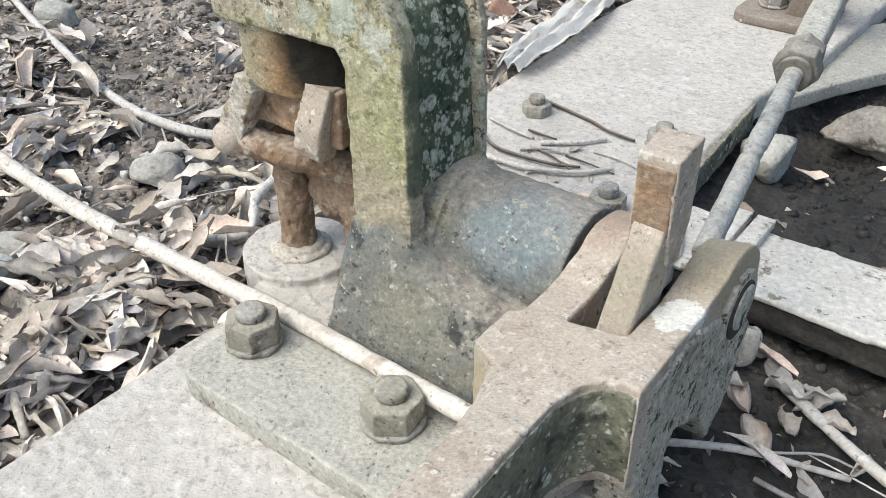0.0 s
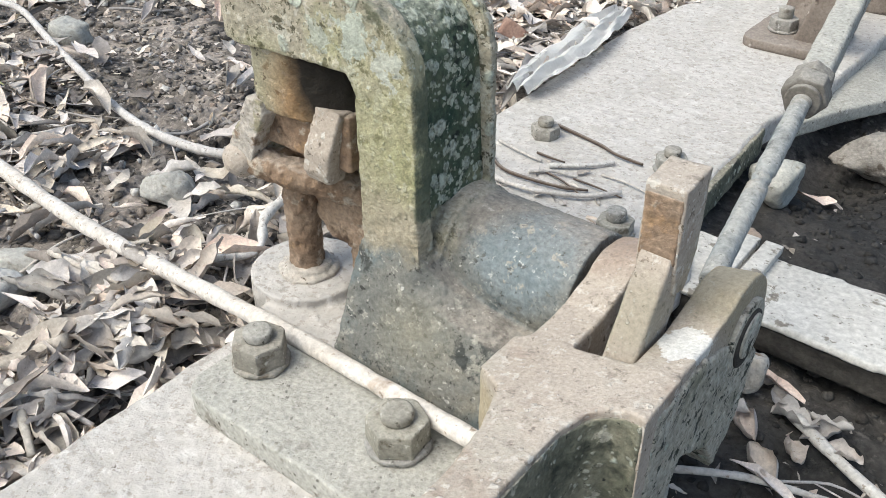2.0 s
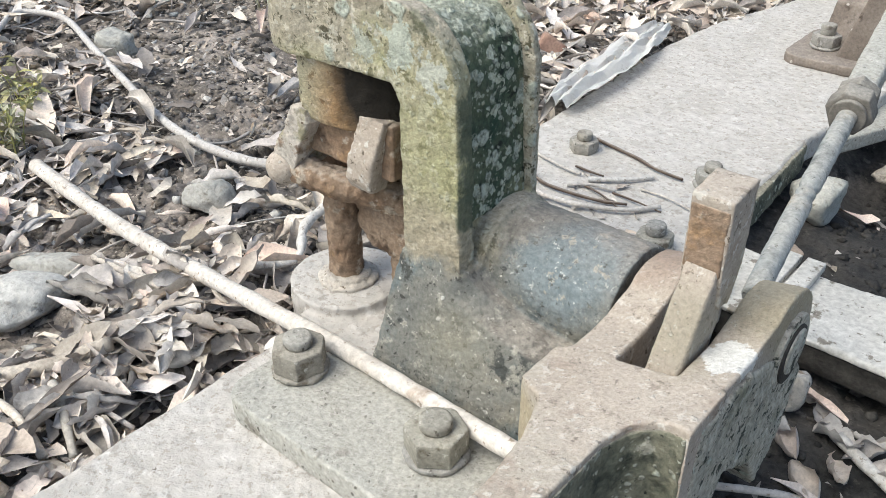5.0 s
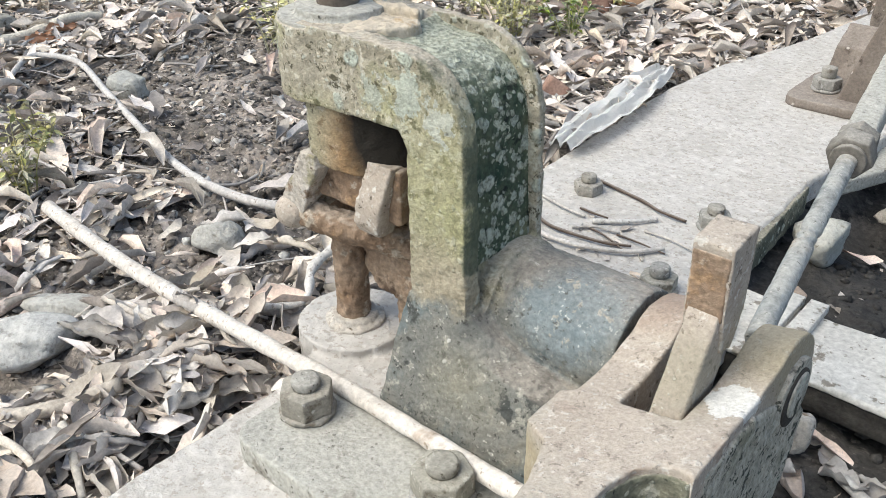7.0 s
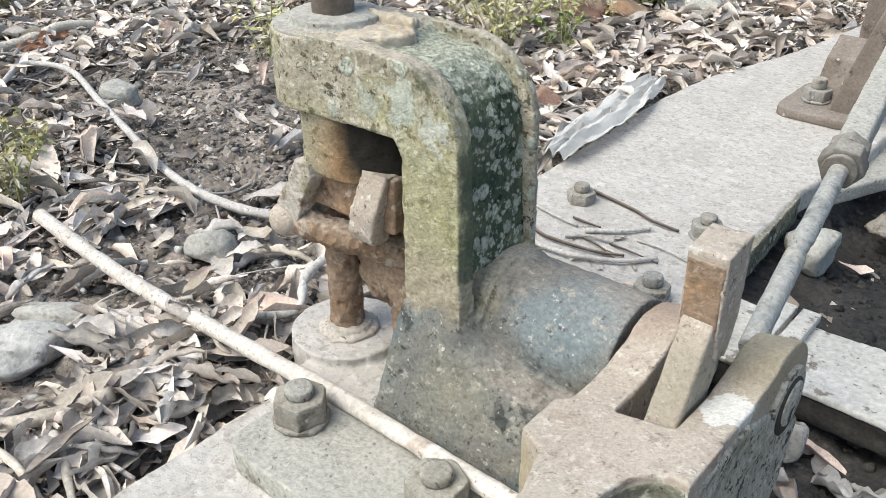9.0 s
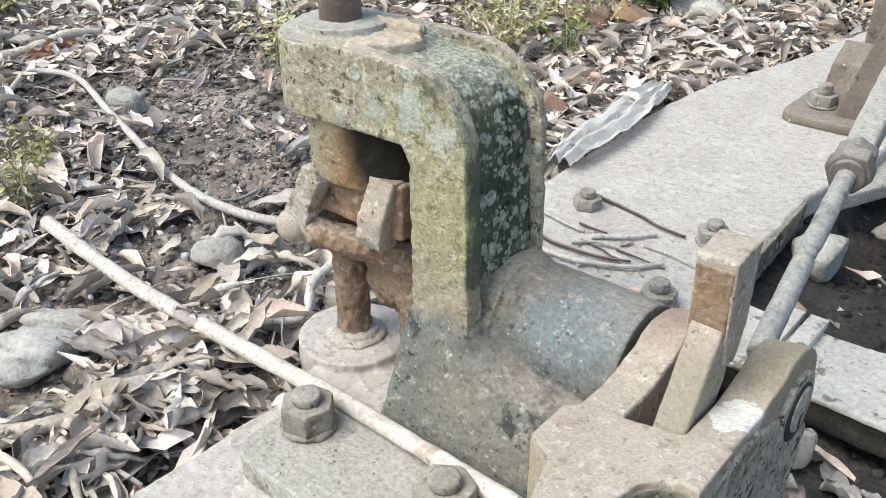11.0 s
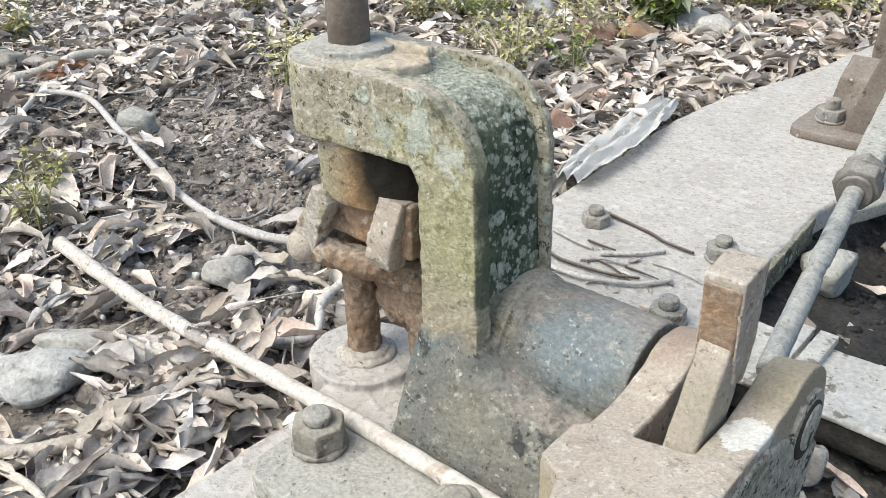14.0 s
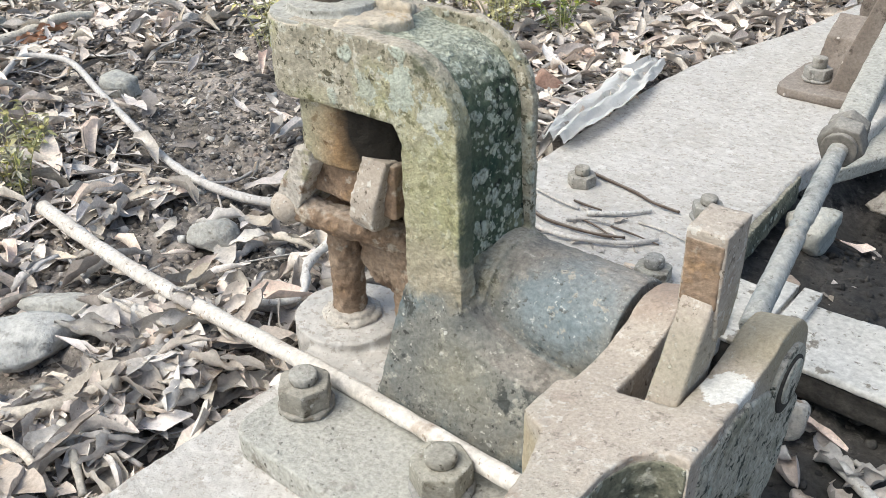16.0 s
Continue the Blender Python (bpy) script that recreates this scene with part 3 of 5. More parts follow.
# ---------------------------------------------------------------- nuts and bolts
def bolt(name, x, y, z, r, h, turn, label, washer=True, stud=0.012, group="foundation bolts"):
    """A hex nut on its washer with the stud's end above it; r is the radius over corners."""
    top = thing(name, label, "nut and bolt", group, at=(x, y, z))
    base = 0.0
    if washer:
        bm = bmesh.new()
        prism(bm, circle(0, 0, r * 1.03, 28), "z", 0, 0.006)
        bevel(bm, 0.0015)
        fuse(part("washer", bm, M["nut"], top), 0.0018, 2, 0.0024, 0.012)
        base = 0.006
    bm = bmesh.new()
    prism(bm, hexagon(r, turn), "z", base, base + h)
    vs = [v for v in bm.verts if v.co.z > base + h - 1e-5]
    bmesh.ops.bevel(bm, geom=vs, offset=r * 0.13, segments=1, affect="VERTICES")
    bevel(bm, 0.0016)
    nut_ob = part("nut", bm, M["nut"], top)
    bm = bmesh.new()
    prism(bm, circle(0, 0, r * 0.52, 24), "z", base + h, base + h + stud)
    bevel(bm, 0.003)
    part("stud", bm, M["nut"], nut_ob, "rounded stud end")
    return top


# ---------------------------------------------------------------- the press frame
def band(inner, outer):
    return inner + outer[::-1]


def build_press_frame():
    frame_thing = thing("cast_iron_press_frame", "lichened green cast iron press frame bolted on the slab", "machine frame")
    AX, AY = -0.078, 0.150                      # the ram's axis
    Y0, Y1 = 0.094, 0.216                       # front and back of the column
    # C-shaped web with raised rims along both sides
    outer = [(-0.078, 0.392), (0.02, 0.392), (0.045, 0.391)] + circle(0.048, 0.315, 0.077, 14, radians(88), radians(2)) + [(0.127, 0.20), (0.129, 0.150)]
    core = [(-0.078, 0.392), (-0.022, 0.392), (0.012, 0.378), (0.03, 0.374)] + circle(0.043, 0.311, 0.066, 14, radians(92), radians(2)) + [(0.113, 0.20), (0.116, 0.150)]
    inner = [(0.060, 0.150), (0.060, 0.300), (0.050, 0.318), (-0.078, 0.314)]
    cast = bmesh.new()
    prism(cast, core + inner, "y", Y0 + 0.01, Y1 - 0.01)
    prism(cast, outer + inner, "y", Y0, Y0 + 0.022)
    prism(cast, outer + inner, "y", Y1 - 0.010, Y1)
    # boss round the ram
    prism(cast, circle(AX, AY, 0.062), "z", 0.316, 0.388)
    bm = bmesh.new()
    prism(bm, circle(AX - 0.001, AY, 0.0590), "z", 0.380, 0.3915)
    prism(bm, circle(AX + 0.004, AY, 0.0450), "z", 0.380, 0.4000)
    fuse(part("boss_cap", bm, M["plate"], frame_thing, "dusty stepped ring round the spindle"), 0.0018, 1, 0.0012, 0.014)
    # recessed web, mossy and darker on the outside of the bend
    bm = bmesh.new()
    strip = [(-0.004, 0.3880), (0.012, 0.3830), (0.03, 0.3800)] + circle(0.043, 0.311, 0.0690, 16, radians(90), radians(2)) + [(0.1150, 0.24), (0.1195, 0.188)]
    low = [(-0.004, 0.378), (0.010, 0.371), (0.028, 0.367)] + circle(0.043, 0.311, 0.055, 16, radians(90), radians(2)) + [(0.100, 0.24), (0.100, 0.188)]
    prism(bm, band(low, strip), "y", Y0 + 0.018, Y1 - 0.006)
    web = part("web", bm, M["dark_cast"], frame_thing, "dark mossy recessed web with pale lichen spots")
    fuse(web, 0.0025, 2, 0.0022, 0.014)
    # dried clay washed over the top, running from the spindle to the web's point
    for name, ring_at, z0, z1 in (("clay_crust", (-0.018, 0.152, 0.030, 0.042), 0.380, 0.3930), ("clay_ridge", (-0.026, 0.172, 0.030, 0.005), 0.384, 0.4035)):
        bm = bmesh.new()
        cx, cy, rx, ry = ring_at
        blob = [(cx + rx * math.cos(a) * (1 + 0.22 * math.sin(3 * a + 0.6)), cy + ry * math.sin(a) * (1 + 0.25 * math.sin(4 * a + 2))) for a in (2 * math.pi * k / 36 for k in range(36))]
        prism(bm, blob, "z", z0, z1)
        fuse(part(name, bm, M["clay"], frame_thing, "dried ochre clay"), 0.002, 12, 0.0030, 0.010)
    # pedestal flaring to the foot, joined to the column
    stations = [(0.044, 0.057, [(0.052, 0.02), (0.070, 0.075), (0.086, 0.125), (0.0935, 0.151)]),
                (0.118, 0.126, [(0.052, 0.02), (0.070, 0.075), (0.086, 0.125), (0.0945, 0.153)]),
                (0.145, 0.150, [(0.052, 0.02), (0.070, 0.073), (0.086, 0.116), (0.104, 0.134)]),
                (0.180, 0.186, [(0.053, 0.02), (0.070, 0.070), (0.086, 0.106), (0.112, 0.116)]),
                (0.234, 0.258, [(0.055, 0.02), (0.071, 0.066), (0.088, 0.098), (0.118, 0.104)])]
    rows = []
    for x0, x1, prof in stations:
        ring = [(x0 + (x1 - x0) * k / 3, y, z) for k, (y, z) in enumerate(prof)] + [(x1, 0.222, prof[-1][1]), (x0, 0.28, 0.02)]
        rows.append([cast.verts.new(p) for p in ring])
    cast.faces.new(rows[0])
    cast.faces.new(rows[-1][::-1])
    for p, q in zip(rows, rows[1:]):
        for k in range(6):
            cast.faces.new((p[k], p[(k + 1) % 6], q[(k + 1) % 6], q[k]))
    # barrel that carries the cross shaft, with a swelling at its root
    prism(cast, circle(0.180, 0.130, 0.060, 48), "x", 0.10, 0.268)
    prism(cast, circle(0.178, 0.130, 0.064, 48), "x", 0.105, 0.136)
    body = part("frame", cast, M["casting"], frame_thing, "lichened frame with a worn blue-grey barrel and pedestal")
    fuse(body, 0.0020, 3, 0.0018, 0.014)
    # bolted foot plate and the round pad under the ram
    bm = bmesh.new()
    prism(bm, rounded(-0.036, 0.30, -0.074, 0.050, 0.026), "z", -0.001, 0.029)
    foot = part("foot_plate", bm, M["plate"], frame_thing, "dusty grey foot plate with rounded corners")
    fuse(foot, 0.0022, 3, 0.0008, 0.02)
    bm = bmesh.new()
    prism(bm, circle(-0.085, 0.148, 0.066), "z", -0.032, 0.028)
    box(bm, -0.085, 0.10, 0.072, 0.25, -0.002, 0.016)
    pad = part("pad", bm, M["base"], frame_thing, "dust-covered round pad")
    fuse(pad, 0.0025, 4, 0.0014, 0.02)
    bm = bmesh.new()
    prism(bm, circle(AX - 0.004, AY - 0.002, 0.035), "z", 0.026, 0.033)
    prism(bm, circle(AX - 0.005, AY - 0.002, 0.027), "z", 0.026, 0.039)
    ring = part("flange", bm, M["jaw"], frame_thing, "caked dusty flange ring")
    fuse(ring, 0.002, 6, 0.0034, 0.013)
    return AX, AY


def build_ram(AX, AY):
    ram = thing("press_ram", "rusty press ram with forked jaw held by the frame", "press ram")
    bm = bmesh.new()
    prism(bm, circle(AX, AY, 0.0208, 36), "z", 0.30, 0.62)
    part("spindle", bm, M["bracket"], ram, "smooth dark brown spindle")
    # guide block hanging under the arm
    bm = bmesh.new()
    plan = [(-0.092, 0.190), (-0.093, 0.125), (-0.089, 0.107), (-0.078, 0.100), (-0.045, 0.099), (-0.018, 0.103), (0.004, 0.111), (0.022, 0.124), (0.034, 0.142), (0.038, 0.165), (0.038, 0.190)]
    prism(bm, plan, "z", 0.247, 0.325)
    guide = part("guide", bm, M["guide"], ram, "round-fronted guide block, green turning to rust, then painted black shade")
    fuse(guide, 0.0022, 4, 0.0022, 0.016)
    # two jaws of the fork with a rusty throat between them
    bm = bmesh.new()
    prism(bm, [(-0.091, 0.258), (-0.100, 0.238), (-0.128, 0.196), (-0.134, 0.176), (-0.112, 0.168), (-0.092, 0.188), (-0.084, 0.212), (-0.066, 0.244), (-0.070, 0.258)], "y", 0.094, 0.15)
    left_jaw = part("jaw", bm, M["jaw"], ram, "dusty pale brown jaw")
    fuse(left_jaw, 0.002, 10, 0.0026, 0.012)
    bm = bmesh.new()
    lean = [(0.108, 0.266), (0.097, 0.226), (0.097, 0.200), (0.104, 0.188), (0.124, 0.187), (0.136, 0.214), (0.140, 0.262)]
    prism(bm, lean, "x", -0.009, 0.024)
    for v in bm.verts:                            # tapers and leans in towards its foot
        v.co.x -= 0.20 * (0.255 - v.co.z)
    right_jaw = part("jaw", bm, M["fork"], ram, "dusty brown jaw with a worn foot")
    fuse(right_jaw, 0.002, 7, 0.0018, 0.012)
    bm = bmesh.new()
    box(bm, -0.090, 0.030, 0.113, 0.185, 0.203, 0.262)
    box(bm, -0.128, 0.040, 0.152, 0.190, 0.125, 0.215)
    throat = part("throat", bm, M["rust"], ram, "rusty throat plate")
    fuse(throat, 0.0025, 2, 0.0018, 0.014)
    # cross bar with a ball end
    bm = bmesh.new()
    tube(bm, [(-0.122, 0.106, 0.180), (-0.075, 0.112, 0.176), (-0.03, 0.128, 0.170), (0.03, 0.165, 0.156)], 0.0155, 0.018, 16, 6)
    knob = bmesh.new()
    bmesh.ops.create_uvsphere(knob, u_segments=20, v_segments=12, radius=0.019, matrix=Matrix.Translation((-0.118, 0.101, 0.178)) @ Matrix.Diagonal((1.15, 1, 1, 1)))
    fuse(part("knob", knob, M["fork"], ram, "dusty rounded knob"), 0.002, 3, 0.0012, 0.012)
    bar = part("cross_bar", bm, M["rust"], ram, "brown cross bar with rounded end")
    fuse(bar, 0.0018, 3, 0.0040, 0.011)
    # push rod standing on the flange
    bm = bmesh.new()
    prism(bm, circle(AX - 0.006, AY - 0.002, 0.0195, 28), "z", 0.034, 0.155)
    rod = part("push_rod", bm, M["rust"], ram, "rusty round push rod")
    fuse(rod, 0.0018, 2, 0.0034, 0.010)
    bm = bmesh.new()
    prism(bm, [(AX + 0.03, 0.088), (AX + 0.09, 0.078), (AX + 0.125, 0.10), (AX + 0.125, 0.16), (AX + 0.02, 0.16), (AX + 0.012, 0.11)], "y", AY + 0.0, AY + 0.05)
    prism(bm, circle(AX + 0.055, AY + 0.03, 0.014, 18), "z", 0.012, 0.085)
    link = part("link", bm, M["rust"], ram, "caked brown link block")
    fuse(link, 0.0022, 4, 0.0045, 0.012)


# ---------------------------------------------------------------- fork, lever and pull rod
def build_fork():
    fork = thing("cast_iron_fork", "dusty brown forked crank arm on the barrel's shaft", "crank fork")
    SY, SZ = 0.180, 0.130

    def lift(ob_bm):
        for v in ob_bm.verts:                     # the top leans up towards the outer side
            if v.co.z > 0.05:
                v.co.z += 0.20 * (v.co.x - 0.31)
    bm = bmesh.new()
    prong = [(0.045, 0.172), (0.085, 0.171), (0.108, 0.173), (0.122, 0.178)] + circle(SY, SZ, 0.066, 20, radians(127), radians(-95)) + [(0.13, 0.055), (0.045, 0.085)]
    prism(bm, prong, "x", 0.274, 0.314)
    outer_prong = [(0.045, 0.172), (0.085, 0.170), (0.108, 0.170), (0.124, 0.173)] + circle(SY, SZ, 0.056, 20, radians(122), radians(-95)) + [(0.13, 0.055), (0.045, 0.085)]
    prism(bm, outer_prong, "x", 0.364, 0.401)
    # back block with the hollow on its outer side, running out to the arm
    plan = [(0.403, 0.058), (0.403, 0.002), (0.392, 0.006), (0.378, 0.004), (0.364, -0.008), (0.357, -0.032), (0.356, -0.075), (0.356, -0.30),
            (0.312, -0.30), (0.314, -0.10), (0.305, -0.05), (0.290, -0.010), (0.264, 0.004), (0.264, 0.052), (0.274, 0.058)]
    prism(bm, plan[::-1], "z", 0.070, 0.172)
    lift(bm)
    arm = part("arm", bm, M["fork"], fork)
    fuse(arm, 0.0022, 3, 0.0010, 0.02)
    # rough web below, seen in the hollow and on the outer side
    bm = bmesh.new()
    prism(bm, [(0.02, 0.16), (0.10, 0.16), (0.20, 0.12), (0.235, 0.08), (0.215, 0.03), (0.175, 0.0), (0.15, 0.045), (0.085, 0.07), (0.04, 0.03), (0.012, 0.03)], "x", 0.372, 0.4045)
    lift(bm)
    web = part("web", bm, M["pitted"], fork, "pitted grey-brown outer web")
    fuse(web, 0.0025, 3, 0.0022, 0.014)
    bm = bmesh.new()
    wall = [(0.4025, 0.0005), (0.392, 0.0045), (0.378, 0.0025), (0.3655, -0.0095), (0.3585, -0.033), (0.3575, -0.076), (0.3575, -0.30), (0.346, -0.30), (0.348, -0.06), (0.35, 0.0), (0.37, 0.015), (0.395, 0.02)]
    prism(bm, wall[::-1], "z", 0.080, 0.1655)
    lift(bm)
    side = part("hollow_wall", bm, M["fork_side"], fork, "dark green spotted hollow wall")
    fuse(side, 0.0025, 2, 0.0018, 0.014)
    # shaft end in the outer eye
    bm = bmesh.new()
    prism(bm, circle(SY + 0.008, SZ + 0.014, 0.036, 36), "x", 0.395, 0.4055)
    bevel(bm, 0.002)
    shaft = part("eye_ring", bm, M["pitted"], fork, "pitted ring round the shaft's eye")
    bm = bmesh.new()
    prism(bm, circle(SY + 0.008, SZ + 0.014, 0.027, 30), "x", 0.400, 0.4070)
    bevel(bm, 0.001)
    part("groove", bm, M["rotten"], shaft, "dark ring round the shaft end")
    bm = bmesh.new()
    prism(bm, circle(SY + 0.010, SZ + 0.016, 0.021, 28), "x", 0.402, 0.4085)
    bevel(bm, 0.002)
    part("shaft_end", bm, M["pitted"], shaft, "worn round shaft end")
    # lug with a square eye under the arm
    lug = thing("iron_lug", "dusty brown iron lug below the fork arm", "iron lug")
    bm = bmesh.new()
    prism(bm, [(0.30, -0.07), (0.345, -0.07), (0.375, 0.02), (0.39, 0.12), (0.33, 0.12), (0.30, 0.03)], "z", -0.09, 0.045)
    body = part("body", bm, M["plate"], lug)
    fuse(body, 0.0035, 3, 0.0015, 0.02)
    bm = bmesh.new()
    prism(bm, [(0.315, -0.06), (0.335, -0.06), (0.392, 0.13), (0.372, 0.135)], "z", 0.045, 0.062)
    strap = part("strap", bm, M["fork"], lug, "brown strap")
    fuse(strap, 0.0025, 3, 0.0012, 0.02)

    # lever standing in the slot
    lever = thing("iron_lever", "dusty iron lever standing in the fork's slot", "lever")
    bm = bmesh.new()
    prism(bm, [(0.062, 0.10), (0.064, 0.168), (0.108, 0.246), (0.146, 0.240), (0.118, 0.168), (0.112, 0.10)], "x", 0.3345, 0.3615)
    low = part("lower_arm", bm, M["fork"], lever)
    fuse(low, 0.002, 3, 0.001, 0.02)
    bm = bmesh.new()
    prism(bm, [(0.110, 0.236), (0.109, 0.304), (0.148, 0.309), (0.148, 0.236), (0.134, 0.205), (0.115, 0.21)], "x", 0.331, 0.364)
    up = part("upper_arm", bm, M["fork"], lever, "grey-brown upper arm with a rusty end")
    fuse(up, 0.002, 3, 0.0012, 0.02)
    bm = bmesh.new()
    box(bm, 0.3325, 0.3625, 0.1082, 0.113, 0.240, 0.2965)
    bevel(bm, 0.001)
    end_face = part("end_face", bm, M["rust"], up, "rust-brown end face")
    fuse(end_face, 0.0015, 1, 0.0014, 0.01)

    # pull rod with coupling nut and rod end
    pull = thing("pull_rod", "blue-grey iron pull rod with a large coupling nut", "pull rod")
    a, b = Vector((0.3437, 0.2550, 0.1356)), Vector((0.2970, 0.6000, 0.1841))
    d = (b - a).normalized()
    turn = d.to_track_quat("Z", "Y").to_matrix().to_4x4()

    def along(bm_in, at):
        bmesh.ops.transform(bm_in, matrix=Matrix.Translation(at) @ turn, verts=bm_in.verts)
    L = (b - a).length
    bm = bmesh.new()
    tube(bm, [(0, 0, 0), (0.001, 0, L * 0.5), (0, 0, L + 0.02)], 0.0116, 0.0114, 20, 12, 0.02)
    along(bm, a)
    rod = part("rod", bm, M["rod"], pull)
    fuse(rod, 0.002, 2, 0.0009, 0.014)
    bm = bmesh.new()
    prism(bm, hexagon(0.0285, 10), "z", 0, 0.030)
    bevel(bm, 0.003)
    along(bm, b)
    part("coupling_nut", bm, M["dark_nut"], pull, "large hex coupling nut")
    bm = bmesh.new()
    prism(bm, circle(0, 0, 0.021, 28), "z", -0.008, 0.0)
    prism(bm, hexagon(0.026, 32), "z", 0.030, 0.052)
    bevel(bm, 0.002)
    along(bm, b)
    part("collar", bm, M["dark_nut"], pull)
    bm = bmesh.new()
    prism(bm, rounded(-0.018, 0.018, -0.018, 0.018, 0.006), "z", 0.05, 0.70)
    along(bm, b)
    end = part("rod_end", bm, M["plate"], pull, "dusty square rod end")
    fuse(end, 0.0025, 3, 0.0012, 0.02)


def build_far_bracket():
    br = thing("rusty_bracket", "rusty bracket with an upright lever bolted to the slab", "bracket")
    bm = bmesh.new()
    prism(bm, rounded(-0.004, 0.16, 1.205, 1.40, 0.03), "z", -0.001, 0.018)
    foot = part("foot", bm, M["bracket"], br, "flat dusty brown foot")
    fuse(foot, 0.0035, 3, 0.0012, 0.02)
    bm = bmesh.new()
    prism(bm, [(1.31, 0.01), (1.42, 0.01), (1.42, 0.12), (1.36, 0.085)], "x", 0.03, 0.10)
    rib = part("rib", bm, M["bracket"], br)
    fuse(rib, 0.0035, 3, 0.0015, 0.02)
    bm = bmesh.new()
    prism(bm, [(0.080, 0.01), (0.145, 0.01), (0.25, 0.33), (0.175, 0.33)], "y", 1.25, 1.30)
    hb = bmesh.new()
    box(hb, 0.03, 0.20, 1.55, 1.70, -0.001, 0.26)
    housing = part("housing", hb, M["bracket"], br, "dusty brown bearing housing")
    fuse(housing, 0.004, 5, 0.003, 0.03)
    hb = bmesh.new()
    prism(hb, circle(0.13, 1.62, 0.075, 32), "z", 0.25, 0.45)
    cap = part("cap", hb, M["dark_cast"], br, "dark green round cap")
    fuse(cap, 0.004, 3, 0.002, 0.03)
    post = part("upright", bm, M["bracket"], br, "leaning rust-brown upright bar")
    fuse(post, 0.0035, 3, 0.0015, 0.03)


def build_plank():
    plank = thing("wooden_plank", "weathered pale grey plank with a rotten, shade-darkened edge under the slab", "plank")
    for name, mat, y0, z0, z1, label in (("face", "plank", 0.430, -0.022, -0.013, "pale dusty face"), ("core", "rotten", 0.4335, -0.058, -0.021, "rotten core with its shade in the colour")):
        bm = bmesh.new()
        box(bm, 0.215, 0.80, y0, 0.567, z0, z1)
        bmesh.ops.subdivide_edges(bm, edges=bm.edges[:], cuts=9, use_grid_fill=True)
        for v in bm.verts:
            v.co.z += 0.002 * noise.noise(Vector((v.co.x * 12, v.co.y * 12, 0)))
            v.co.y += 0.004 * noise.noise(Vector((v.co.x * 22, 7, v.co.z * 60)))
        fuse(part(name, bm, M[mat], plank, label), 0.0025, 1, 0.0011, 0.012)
    for k, (x, w) in enumerate(((0.262, 0.030), (0.298, 0.024))):
        bm = bmesh.new()
        box(bm, x, x + w, 0.475 + 0.01 * k, 0.580, -0.014, -0.002)
        bevel(bm, 0.002)
        part("batten", bm, M["plank"], plank)


def build_board():
    bm = bmesh.new()
    prism(bm, [(0.10, 1.02), (0.196, 0.985), (0.245, 1.10), (0.52, 1.60), (0.40, 1.70), (0.10, 1.25)], "z", -0.050, -0.022)
    board = solid("grey_board", bm, M["plate"], "pale grey board lying under the slab's edge", "board", smooth=False)
    fuse(board, 0.004, 2, 0.0012, 0.015)


# ---------------------------------------------------------------- stones, sticks, leaves
def stone(name, x, y, z, sx, sy, sz, turn, seed, mat="stone", label="rounded pale grey stone on the soil", category="stone", rough=0.22, group=""):
    bm = bmesh.new()
    bmesh.ops.create_icosphere(bm, subdivisions=4, radius=1.0)
    off = Vector((seed * 3.3, seed * 1.7, seed))
    rng = random.Random(seed)
    cuts = [(Vector((rng.gauss(0, 1), rng.gauss(0, 1), rng.gauss(0, 1))).normalized(), rng.uniform(0.6, 0.92)) for _ in range(9)]
    for v in bm.verts:
        n = v.co.copy()
        for axis_n, h in cuts:
            over = v.co.dot(axis_n) - h
            if over > 0:
                v.co -= over * 0.9 * axis_n
        v.co *= 1 + rough * noise.noise(n * 0.9 + off) + rough * 0.45 * noise.noise(n * 2.1 + off) + 0.05 * noise.noise(n * 6 + off)
        v.co = Vector((v.co.x * sx, v.co.y * sy, v.co.z * sz))
    ob = solid(name, bm, M[mat], label, category, group)
    ob.matrix_world = pose(x, y, z, 0, 0, turn)
    return ob


def stick(name, points, r0, r1, mat, label, category="stick", knobs=0.25, seed=0):
    bm = bmesh.new()
    tube(bm, points, r0, r1, 12, 10, knobs, seed)
    return solid(name, bm, M[mat], label, category)


def leaf_bm(length, width, curl, fold, twist, rng, n=10, across=6):
    """A dry leaf: pointed, folded along its midrib, rolled lengthwise, with a wavy margin."""
    bm = bmesh.new()
    rows = []
    ph, ph2 = rng.uniform(0, 6), rng.uniform(0, 6)
    bend = rng.uniform(-0.5, 0.5)
    x, z, a = 0.0, 0.0, -0.5 * curl
    for i in range(n + 1):
        f = i / n
        w = width * 0.5 * (math.sin(math.pi * f ** 0.8) ** 0.8) + 0.0012 * (1 - f)
        x, z, a = x + length / n * math.cos(a), z + length / n * math.sin(a), a + curl / n
        row = []
        for k in range(across + 1):
            s = 2 * k / across - 1
            roll = fold * s * s
            wave = 0.13 * width * abs(s) * (math.sin(f * 8 + ph + s) + 0.6 * math.sin(f * 19 + ph2 - 2 * s) + 0.25 * math.sin(f * 41 + 3 * s + ph))
            y = s * w * math.cos(roll)
            up = abs(s) * w * math.sin(roll) + wave
            t = twist * (f - 0.5)
            row.append(bm.verts.new((x - length * 0.5 - up * math.sin(a) * 0.5, y * math.cos(t) - up * math.sin(t) + bend * length * (f - 0.5) ** 2, z + y * math.sin(t) + up * math.cos(t))))
        rows.append(row)
    for p, q in zip(rows, rows[1:]):
        for k in range(across):
            bm.faces.new((p[k], p[k + 1], q[k + 1], q[k]))
    return bm


